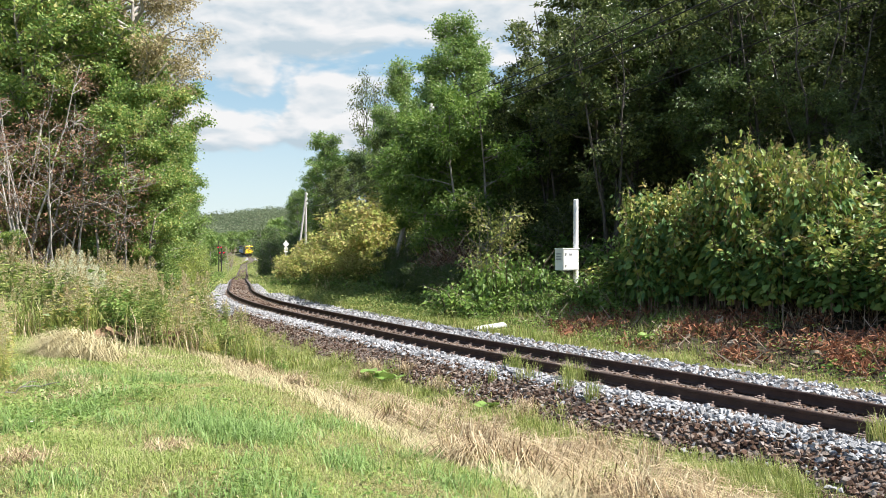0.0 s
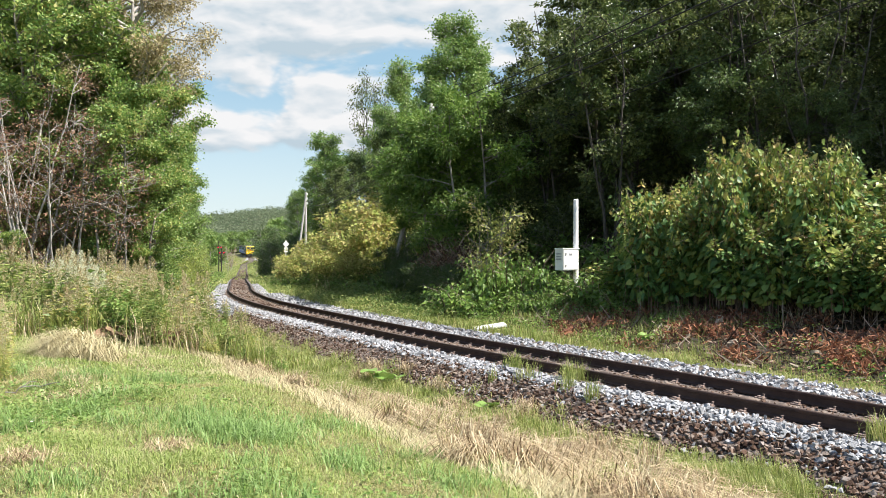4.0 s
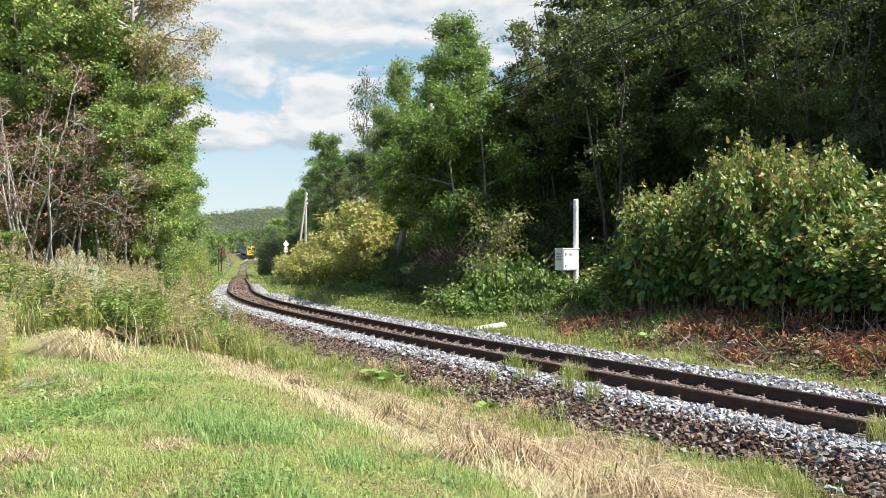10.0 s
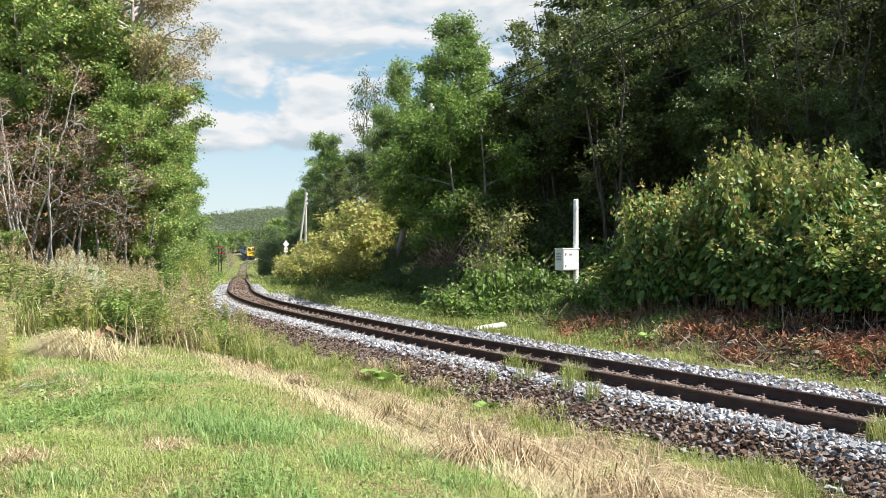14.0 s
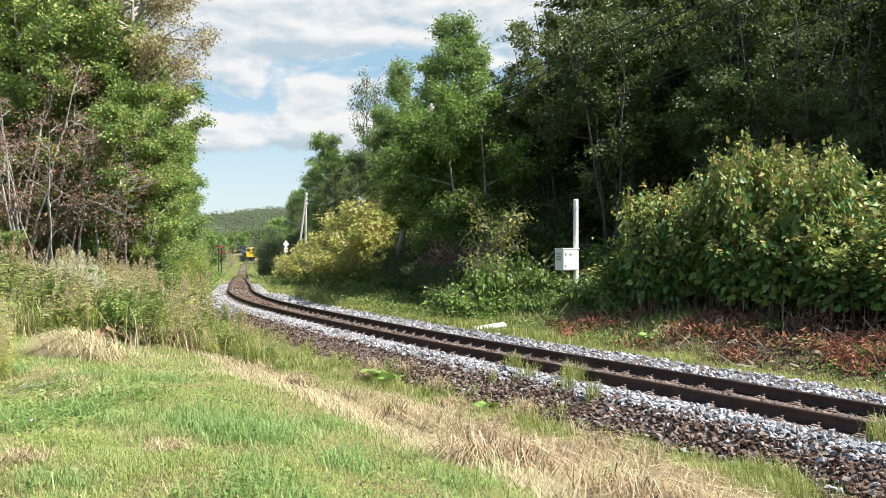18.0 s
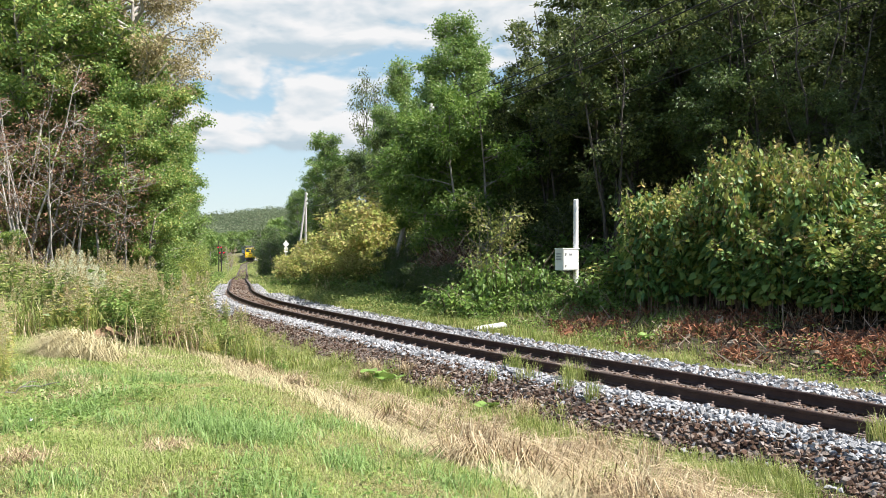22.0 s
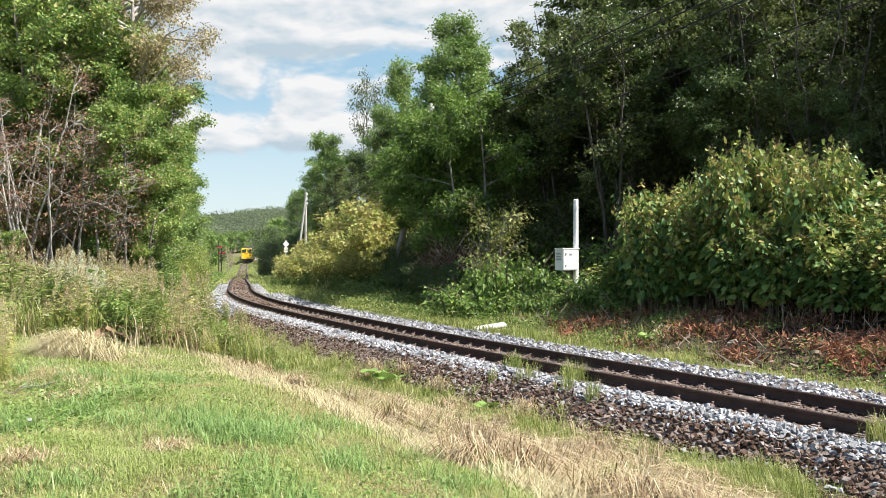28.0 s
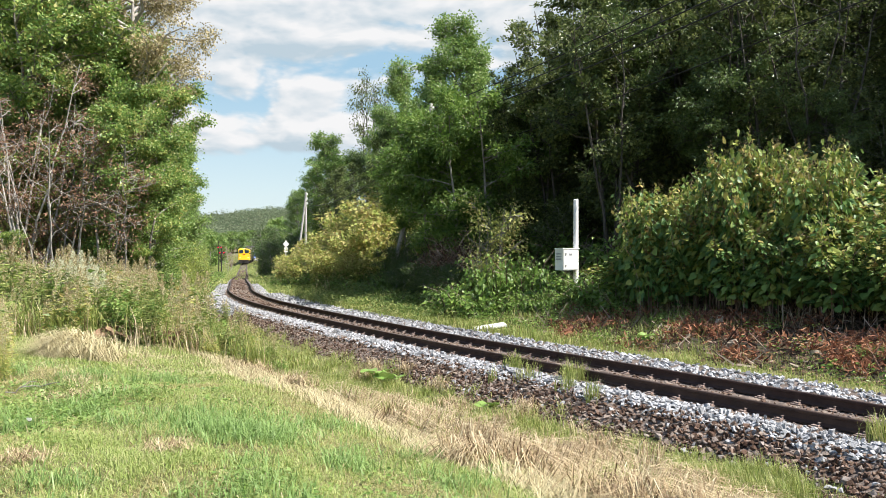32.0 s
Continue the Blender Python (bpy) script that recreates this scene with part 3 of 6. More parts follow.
around = np.column_stack([around, ground_z(around) - 0.01])
grass("lawn_grass_around", "mown green lawn grass round the standpoint", [lawn_blades(around, 0.12, rng, 0.006)], M_lawn)
grass("bleached_grass", "short bleached yellow grass in patches on the lawn", [lawn_blades(near_lawn[~gr], 0.07, rng, 0.0026)], M_pale)


loose_straw = field(9000, -9, 2.5, 4.8, 17, lambda xy, d: lawn_keep(xy, d) & (wavy(xy, 0.8, 51) + 0.4 * wavy(xy, 0.3, 52) > 0.1), rng)
grass("loose_straw", "scattered dry straw lying on the mown lawn", [blade_arrays(loose_straw + [0, 0, 0.03], rng.uniform(0.08, 0.24, len(loose_straw)), rng.uniform(1.25, 1.5, len(loose_straw)), 0.0022, rng, 0.72)], M_dry)


def mound_tuft(x, y, r, n):
    p = np.column_stack([rng.normal(size=(n, 2)) * r + [x, y], np.zeros(n)])
    p[:, 2] = ground_z(p[:, :2]) - 0.01
    return p


LUSH = [(-1.9, 7.7, 0.34, 1300), (-1.6, 7.4, 0.2, 900), (-2.15, 8.3, 0.3, 700), (-0.75, 6.75, 0.14, 350), (-1.1, 8.6, 0.25, 400), (0.1, 5.5, 0.24, 400)]
grass("lush_tufts", "clumps of long dark green grass standing in the lawn", [lawn_blades(mound_tuft(*q), 0.2 + 0.04 * q[2], rng, 0.0042) for q in LUSH], M_lush)
# a trodden line of flattened straw between the lawn and the ditch
tp, td, ts = along(7500, S_NEAR - 8, S_NEAR + 3, -5.95, -5.2, rng)
tp = tp + rng.normal(size=tp.shape) * 0.12
tp = np.column_stack([tp, ground_z(tp) + 0.03])
grass("trodden_straw", "flattened pale straw trodden down beside the lawn", [blade_arrays(tp, rng.uniform(0.1, 0.36, len(tp)), rng.uniform(1.25, 1.5, len(tp)), 0.004, rng, 0.72)], M_straw)
BARE_SPOTS = [(-3.55, 6.25, 0.13), (-2.15, 6.6, 0.1), (-3.0, 6.0, 0.1), (-4.0, 9.0, 0.2)]
bs = np.concatenate([mound_tuft(x, y, r, 200) for x, y, r in BARE_SPOTS]) + [0, 0, 0.05]
grass("dead_grass_mats", "small mats of brown dead grass in the lawn", [blade_arrays(bs, rng.uniform(0.08, 0.22, len(bs)), rng.uniform(1.0, 1.5, len(bs)), 0.003, rng, 0.72)], M_dry)


def clover():
    p = np.concatenate([tufts(260, 45, 0.13, -6.5, 1.5, 4.6, 12, lambda xy, d: lawn_keep(xy, d) & (wavy(xy, 1.1, 15) > 0.25), rng), tufts(80, 50, 0.18, -5.2, -3.1, 6.5, 10.0, lawn_keep, rng)])
    p[:, 2] += rng.uniform(0.02, 0.09, len(p))
    tip = np.column_stack([rng.normal(size=(len(p), 2)), rng.uniform(-0.1, 0.3, len(p))])
    grass("lawn_herbs", "small broad-leaved herbs among the lawn grass", [leaf_arrays(p, tip, rng.uniform(0.025, 0.06, len(p)), 0.6, rng, 0.7)], M_herb, "herbs")


clover()


def dry_keep(xy, d):
    return (d > -6.05 + 0.25 * wavy(xy, 0.7, 4)) & (d < -3.0 + 0.6 * wavy(xy, 0.9, 7)) & (wavy(xy, 0.6, 9) > -0.6)


near_dry = field(20000, -7, 6, 4.6, 16, dry_keep, rng)
mounds = tufts(420, 80, 0.08, -6, 5, 5.2, 14, lambda xy, d: (d > -5.9) & (d < -2.7) & (wavy(xy, 1.0, 21) > -0.25), rng)
straw = tufts(280, 80, 0.09, -3, 4.2, 5.2, 10.5, lambda xy, d: (d > -5.4) & (d < -2.5), rng)
heap = tufts(9, 300, 0.16, -5.85, -5.2, 12.5, 13.2, lambda xy, d: xy[:, 1] > 0, rng)
heap[:, 2] += 0.22 * np.exp(-((heap[:, 0] + 5.5) / 0.38) ** 2 - ((heap[:, 1] - 12.85) / 0.4) ** 2) * rng.uniform(0, 1, len(heap))
creep = tufts(150, 120, 0.09, -6, 3.2, 8.5, 20, lambda xy, d: (d > -2.7) & (d < -1.7) & (wavy(xy, 1.0, 83) > -0.15), rng)
mid_dry = field(9000, -10, 0, 14, 26, lambda xy, d: dry_keep(xy, d) & (wavy(xy, 1.3, 6) > 0.1), rng)
thin_dry = field(15000, -8, 1, 9.5, 17, lambda xy, d: (d < -5.4) & (d > -8.5) & (wavy(xy, 1.0, 31) + 0.4 * wavy(xy, 0.35, 33) > 0.05 - 0.04 * (xy[:, 1] - 9)), rng)
grass("dry_grass", "flattened straw-coloured dead grass in the ditch", [
    blade_arrays(near_dry, rng.uniform(0.15, 0.42, len(near_dry)), rng.uniform(0.7, 1.45, len(near_dry)), 0.004, rng),
    blade_arrays(mounds, rng.uniform(0.3, 0.8, len(mounds)), rng.uniform(0.8, 1.38, len(mounds)), rng.uniform(0.003, 0.0065, len(mounds)), rng, 0.72, combed(mounds, 80, 0.55, rng)),
    blade_arrays(straw, rng.uniform(0.4, 1.0, len(straw)), rng.uniform(0.85, 1.35, len(straw)), rng.uniform(0.003, 0.007, len(straw)), rng, 0.72, combed(straw, 80, 0.45, rng)),
    blade_arrays(creep, rng.uniform(0.2, 0.55, len(creep)), rng.uniform(0.4, 1.3, len(creep)), 0.0045, rng, 0.72),
    blade_arrays(mid_dry, rng.uniform(0.15, 0.4, len(mid_dry)), rng.uniform(0.5, 1.3, len(mid_dry)), 0.007, rng)], M_dry)


grass("bleached_straw", "thin bleached straw lying at the edge of the lawn", [blade_arrays(heap, rng.uniform(0.35, 0.9, len(heap)), rng.uniform(0.9, 1.4, len(heap)), 0.0055, rng, 0.7, 3.6 + rng.normal(size=len(heap)) * 1.0), blade_arrays(thin_dry + [0, 0, 0.02], rng.uniform(0.08, 0.24, len(thin_dry)), rng.uniform(0.9, 1.45, len(thin_dry)), 0.004, rng, 0.72)], M_straw)


def verge_keep(xy, d):
    left = (d < -1.85) & (d > -6.6) & ((wavy(xy, 0.75, 9) < 0.0) | (d > -3.3))
    right = (d > 1.6 + 0.2 * wavy(xy, 0.6, 13)) & (d < 3.3 + 0.6 * wavy(xy, 1.1, 3))
    return left | right


near_verge = field(75000, -8, 14, 5, 18, verge_keep, rng)
green_tufts = tufts(3200, 60, 0.09, -12, 12, 5, 32, lambda xy, d: ((d < -1.85) & (d > -4.4)) | ((d > 1.75) & (d < 2.9 + 0.5 * wavy(xy, 1.1, 3)) & (wavy(xy, 0.7, 19) > 0.1)), rng)
mixed_tufts = tufts(1500, 40, 0.1, -3, 4, 5, 14, lambda xy, d: (d > -5.2) & (d < -2.2) & (wavy(xy, 0.7, 95) > -0.2), rng)
slope_tufts = tufts(760, 40, 0.08, -8, 3.0, 8.5, 26, lambda xy, d: (d > -3.4) & (d < -1.65) & (wavy(xy, 0.8, 85) > -0.1), rng)
corner_tufts = tufts(2600, 50, 0.09, 0.4, 3.8, 5.8, 9.6, lambda xy, d: (d > -3.9) & (d < -1.9) & (wavy(xy, 0.6, 93) > -0.35), rng)
mid_verge = field(150000, -14, 10, 18, 50, lambda xy, d: ((d < -2.4) & (d > -9)) | ((d > 1.6) & (d < 6)), rng)
far_verge = field(52000, -75, -8, 48, 300, lambda xy, d: (((d < -1.6) & (d > -12)) | ((d > 1.2) & (d < 12))) & ((np.abs(d) > 2.8) | (xy[:, 1] < 130)), rng)


def rail_side(n, s0, s1, a, b):
    """Places on both shoulders of the far bed, between a and b metres from its middle."""
    xy, d, s = along(n, s0, s1, a, b, rng)
    flip = rng.uniform(size=n) < 0.5
    xy[flip] = along(int(flip.sum()), s0, s1, -b, -a, rng)[0]
    d, z, _ = off_line(xy)
    return np.column_stack([xy, z + np.interp(d, [q for q, _ in BED], [q for _, q in BED])])


shoulder_grass = np.concatenate([rail_side(16000, S_NEAR + 46, S_NEAR + 240, 0.78, 2.3), rail_side(350, S_NEAR + 60, S_NEAR + 240, 0.0, 0.5), rail_side(5000, S_NEAR + 30, S_NEAR + 60, 1.45, 4.0)])
track_tufts = []
for b, y, w, n in [(0.154, 14.0, 0.11, 190), (0.085, 15.4, 0.09, 110), (0.177, 12.7, 0.06, 80), (0.519, 9.5, 0.1, 170), (0.058, 14.8, 0.03, 20), (0.148, 13.4, 0.07, 70), (0.10, 14.4, 0.12, 90), (0.30, 16.6, 0.2, 120)]:
    q = np.array([spot(b, y)] * n) + rng.normal(size=(n, 2)) * w
    track_tufts.append(np.column_stack([q, ground_z(q)]))
track_tufts = np.concatenate(track_tufts)
grass("verge_grass", "rough green grass along the track edges", [
    blade_arrays(near_verge, rng.uniform(0.07, 0.24, len(near_verge)), rng.uniform(0.2, 0.9, len(near_verge)), 0.0042, rng),
    blade_arrays(green_tufts, rng.uniform(0.1, 0.32, len(green_tufts)), rng.uniform(0.3, 1.0, len(green_tufts)), 0.0042, rng),
    blade_arrays(mixed_tufts, rng.uniform(0.15, 0.45, len(mixed_tufts)), rng.uniform(0.2, 1.0, len(mixed_tufts)), 0.004, rng),
    blade_arrays(slope_tufts, rng.uniform(0.12, 0.36, len(slope_tufts)), rng.uniform(0.2, 1.0, len(slope_tufts)), 0.0042, rng),
    blade_arrays(corner_tufts, rng.uniform(0.12, 0.42, len(corner_tufts)), rng.uniform(0.2, 0.9, len(corner_tufts)), 0.004, rng),
    blade_arrays(track_tufts, rng.uniform(0.2, 0.5, len(track_tufts)), rng.uniform(0.1, 0.75, len(track_tufts)), 0.0045, rng),
    blade_arrays(shoulder_grass, rng.uniform(0.12, 0.32, len(shoulder_grass)), rng.uniform(0.2, 0.9, len(shoulder_grass)), 0.035, rng),
    blade_arrays(far_verge, rng.uniform(0.3, 0.8, len(far_verge)), rng.uniform(0.2, 0.9, len(far_verge)), 0.04, rng),
    blade_arrays(mid_verge, rng.uniform(0.15, 0.45, len(mid_verge)), rng.uniform(0.3, 1.0, len(mid_verge)), 0.008, rng)], M_verge)


bank_dry = field(16000, -8, 9, 17, 42, lambda xy, d: (d > 5.0) & (d < 13) & (wavy(xy, 1.6, 71) > -0.1), rng)
grass("bank_dry_grass", "brown dry grass on the shaded bank slope", [blade_arrays(bank_dry, rng.uniform(0.3, 0.9, len(bank_dry)), rng.uniform(0.4, 1.2, len(bank_dry)), 0.009, rng)], M_dry)


def plumes(b, y, n, r, high, width, material, name, label):
    x, y = spot(b, y)
    p = mound_tuft(x, y, r, n)
    grass(name, label, [blade_arrays(p, high * rng.uniform(0.6, 1.2, n), rng.uniform(0.2, 0.9, n), width, rng)], material)


plumes(-0.118, 38.6, 420, 0.5, 1.1, 0.011, M_straw, "plume_grass", "clump of tall pale plume grass on the bank")
plumes(-0.102, 34.6, 900, 0.55, 0.55, 0.009, M_verge, "bank_tuft", "bright green grass tuft at the foot of the bank")
plumes(-0.085, 32.6, 600, 0.4, 0.45, 0.009, M_verge, "bank_tuft", "bright green grass tuft at the foot of the bank")


# ---- cleared strip with dead stalks at the foot of the bank ----
def litter():
    xy, d, s = along(4200, S_NEAR - 11, S_NEAR + 7, 2.3, 6.6, rng)
    k = d > 2.7 + 0.5 * wavy(xy, 1.0, 3)
    p = np.column_stack([xy, ground_z(xy)])[k]
    n = len(p)
    a, ln = rng.uniform(0, 2 * np.pi, n), rng.uniform(0.08, 0.38, n) 
    e = p + np.column_stack([np.cos(a) * ln, np.sin(a) * ln, np.where(rng.uniform(size=n) < 0.3, rng.uniform(0.4, 1.6, n), rng.uniform(-0.02, 0.35, n)) * ln])
    side = np.column_stack([-np.sin(a), np.cos(a), np.zeros(n)]) * rng.uniform(0.003, 0.008, n)[:, None]
    up = np.array([0, 0, 1.0]) * rng.uniform(0.01, 0.025, n)[:, None]
    v = np.stack([p - side, p + side, p + up + [0, 0, 0.02], e - side * 0.6, e + side * 0.6, e + up], 1).reshape(-1, 3)
    b = np.arange(n)[:, None] * 6
    f = np.concatenate([b + [0, 3, 5], b + [0, 5, 2], b + [2, 5, 4], b + [2, 4, 1]], 1).reshape(-1, 3)
    tagged(new("dead_stalks", fast_mesh("dead_stalks", v, f, M_litter)), "cut brown stalks and twigs lying on bare earth", "litter", kind="stuff")
    xy, d, s = along(620, S_NEAR - 9, S_NEAR + 6.5, 2.6, 6.0, rng)
    c = np.column_stack([xy, ground_z(xy)])[wavy(xy, 0.8, 41) > 0.1]
    p = np.repeat(c, 34, 0) + np.column_stack([rng.normal(size=(len(c) * 34, 2)) * 0.12, rng.uniform(0.0, 0.28, len(c) * 34)])
    tip = np.column_stack([rng.normal(size=(len(p), 2)), rng.uniform(-0.6, 1.4, len(p))])
    grass("withered_ferns", "rust-red withered ferns and dead leaves", [leaf_arrays(p, tip, rng.uniform(0.06, 0.19, len(p)), 0.26, rng, 0.15)], M_fern, "fern")
    xy, d, s = along(9000, S_NEAR - 11, S_NEAR + 8, 2.5, 6.6, rng)
    p = np.column_stack([xy, ground_z(xy) + rng.uniform(0.005, 0.04, len(xy))])
    tip = np.column_stack([rng.normal(size=(len(p), 2)), rng.uniform(-0.1, 0.25, len(p))])
    grass("leaf_litter", "brown fallen leaves covering the cleared strip", [leaf_arrays(p, tip, rng.uniform(0.04, 0.12, len(p)), 0.5, rng, 0.75)], M_dead, "litter")
    xy, d, s = along(1700, S_NEAR - 11, S_NEAR + 22, 2.2, 7.0, rng)
    c = np.column_stack([xy, ground_z(xy)])[(wavy(xy, 1.1, 61) > -0.1) & ((s > S_NEAR + 5.5) | (wavy(xy, 0.7, 65) > 0.2) | ((s < S_NEAR - 3) & (d < 4.6)))]
    p = np.repeat(c, 26, 0) + np.column_stack([rng.normal(size=(len(c) * 26, 2)) * 0.13, rng.uniform(0.0, 0.35, len(c) * 26)])
    tip = np.column_stack([rng.normal(size=(len(p), 2)), rng.uniform(-0.3, 0.4, len(p))])
    grass("young_herbs", "fresh green herbs sprouting on the cleared strip", [leaf_arrays(p, tip, rng.uniform(0.04, 0.1, len(p)), 0.5, rng, 0.5)], M_walnut, "herbs")


litter()


def bank_herbs():
    """Low leafy herbs between the ballast and the bank, past the cleared strip."""
    xy, d, s = along(620, S_NEAR + 9, S_NEAR + 44, 1.55, 4.6, rng)
    c = np.column_stack([xy, ground_z(xy)])[wavy(xy, 1.3, 67) > -0.35]
    p = np.repeat(c, 46, 0) + np.column_stack([rng.normal(size=(len(c) * 46, 2)) * 0.2, rng.uniform(0.02, 0.42, len(c) * 46)])
    tip = np.column_stack([rng.normal(size=(len(p), 2)), rng.uniform(-0.1, 1.3, len(p))])
    grass("bank_herbs", "low leafy green herbs along the foot of the bank", [leaf_arrays(p, tip, rng.uniform(0.05, 0.13, len(p)), 0.4, rng, 0.3)], M_weed, "herbs")


bank_herbs()


def lineside_herbs():
    """Rank weeds on both sides of the line in the dip beyond the bend."""
    p = np.repeat(rail_side(420, S_NEAR + 40, S_NEAR + 190, 1.3, 6.0), 26, 0)
    p[:, 2] = ground_z(p[:, :2])
    p += np.column_stack([rng.normal(size=(len(p), 2)) * 0.5, rng.uniform(0.0, 0.6, len(p))])
    tip = np.column_stack([rng.normal(size=(len(p), 2)), rng.uniform(-0.3, 0.6, len(p))])
    grass("lineside_herbs", "rank green weeds crowding the far track", [leaf_arrays(p, tip, rng.uniform(0.12, 0.3, len(p)), 0.35, rng, 0.35)], M_weed, "herbs")


lineside_herbs()


def wood_chunk(b, y, size, turn, material, label):
    x, y = spot(b, y)
    bm = bmesh.new()
    add_box(bm, *size, bevel=min(size) * 0.3)
    r_ = random.Random(int(turn * 7))
    for v in bm.verts:
        v.co += Vector([r_.uniform(-1, 1) * min(size) * 0.12 for _ in range(3)])
    ob = new("wood_chunk", to_mesh("wood_chunk", bm, material))
    ob.matrix_basis = pose(x, y, gz(x, y) + size[2] * 0.42, 10, 14, turn)
    tagged(ob, label, "wood piece", "cut wood on the cleared strip")


for b, y, size, turn in [(0.326, 18.6, (0.14, 0.12, 0.3), 20), (0.29, 18.2, (0.2, 0.1, 0.1), 60), (0.44, 15.4, (0.16, 0.12, 0.08), 110), (0.34, 17.2, (0.24, 0.09, 0.08), 150), (0.485, 15.6, (0.13, 0.1, 0.14), 33), (0.25, 19.0, (0.3, 0.07, 0.06), 75)]:
    wood_chunk(b, y, size, turn, M_cut, "pale split piece of cut wood on the ground")
for b, y, size, turn in [(-0.246, 16.5, (0.12, 0.1, 0.07), 15), (-0.118, 15.8, (0.1, 0.08, 0.06), 45), (-0.485, 8.6, (0.05, 0.04, 0.03), 80)]:
    wood_chunk(b, y, size, turn, M_cut, "small pale lump of wood lying in the grass")


def butterbur(b, y, s, leaf_mat=None, label="butterbur plant with a few big round green leaves"):
    """Round leaves on short stalks."""
    leaf_mat = leaf_mat or M_butter
    x, y = spot(b, y)
    ob = tagged(new("butterbur_plant"), label, "plant", "butterbur by the ballast")
    ob.matrix_basis = pose(x, y, gz(x, y))
    r_ = random.Random(int(1000 * s))
    for k in range(4):
        a = r_.uniform(0, 6.28)
        c = Vector((math.cos(a) * 0.2 * s, math.sin(a) * 0.2 * s, 0.24 * s * r_.uniform(0.7, 1.2)))
        bm = bmesh.new()
        mid_ = bm.verts.new((0, 0, -0.02))
        ring = [bm.verts.new((math.cos(t) * 0.17 * s * (1 - 0.35 * (abs(t - 3.14) < 0.2)) * r_.uniform(0.92, 1.06), math.sin(t) * 0.17 * s, 0.015 * math.sin(3 * t))) for t in np.linspace(0, 2 * math.pi, 18)[:-1]]
        for p_, q_ in zip(ring, ring[1:] + ring[:1]):
            bm.faces.new((mid_, p_, q_))
        o = part("leaf", bm, leaf_mat, ob)
        o.matrix_basis = pose(*c, r_.uniform(-20, 20) - 12, r_.uniform(-20, 20), r_.uniform(0, 360))
        v, f = tube_arrays(np.array([(0, 0, -0.02), tuple(c * 0.5 + Vector((0, 0, 0.02))), tuple(c)]), [0.008, 0.007, 0.006], 5)
        part("stalk", fast_mesh("stalk", v, f, M_butter), None, ob)


butterbur(-0.078, 16.6, 1.0)
butterbur(-0.062, 16.3, 0.9)
butterbur(0.054, 13.4, 0.7)
butterbur(0.245, 18.0, 0.8)
for b, y, s in [(-0.374, 15.2, 1.45), (-0.345, 15.6, 1.3), (-0.335, 15.3, 1.1)]:
    butterbur(b, y, s, M_rusty, "withered butterbur with drooping brown leaves among weeds")


# ---- trees and shrubs ----
def wander(p0, p1, n, amount, rng):
    t = np.linspace(0, 1, n)[:, None]
    q = p0 + (p1 - p0) * t
    q[1:-1] += rng.normal(size=(n - 2, 3)) * amount
    return q


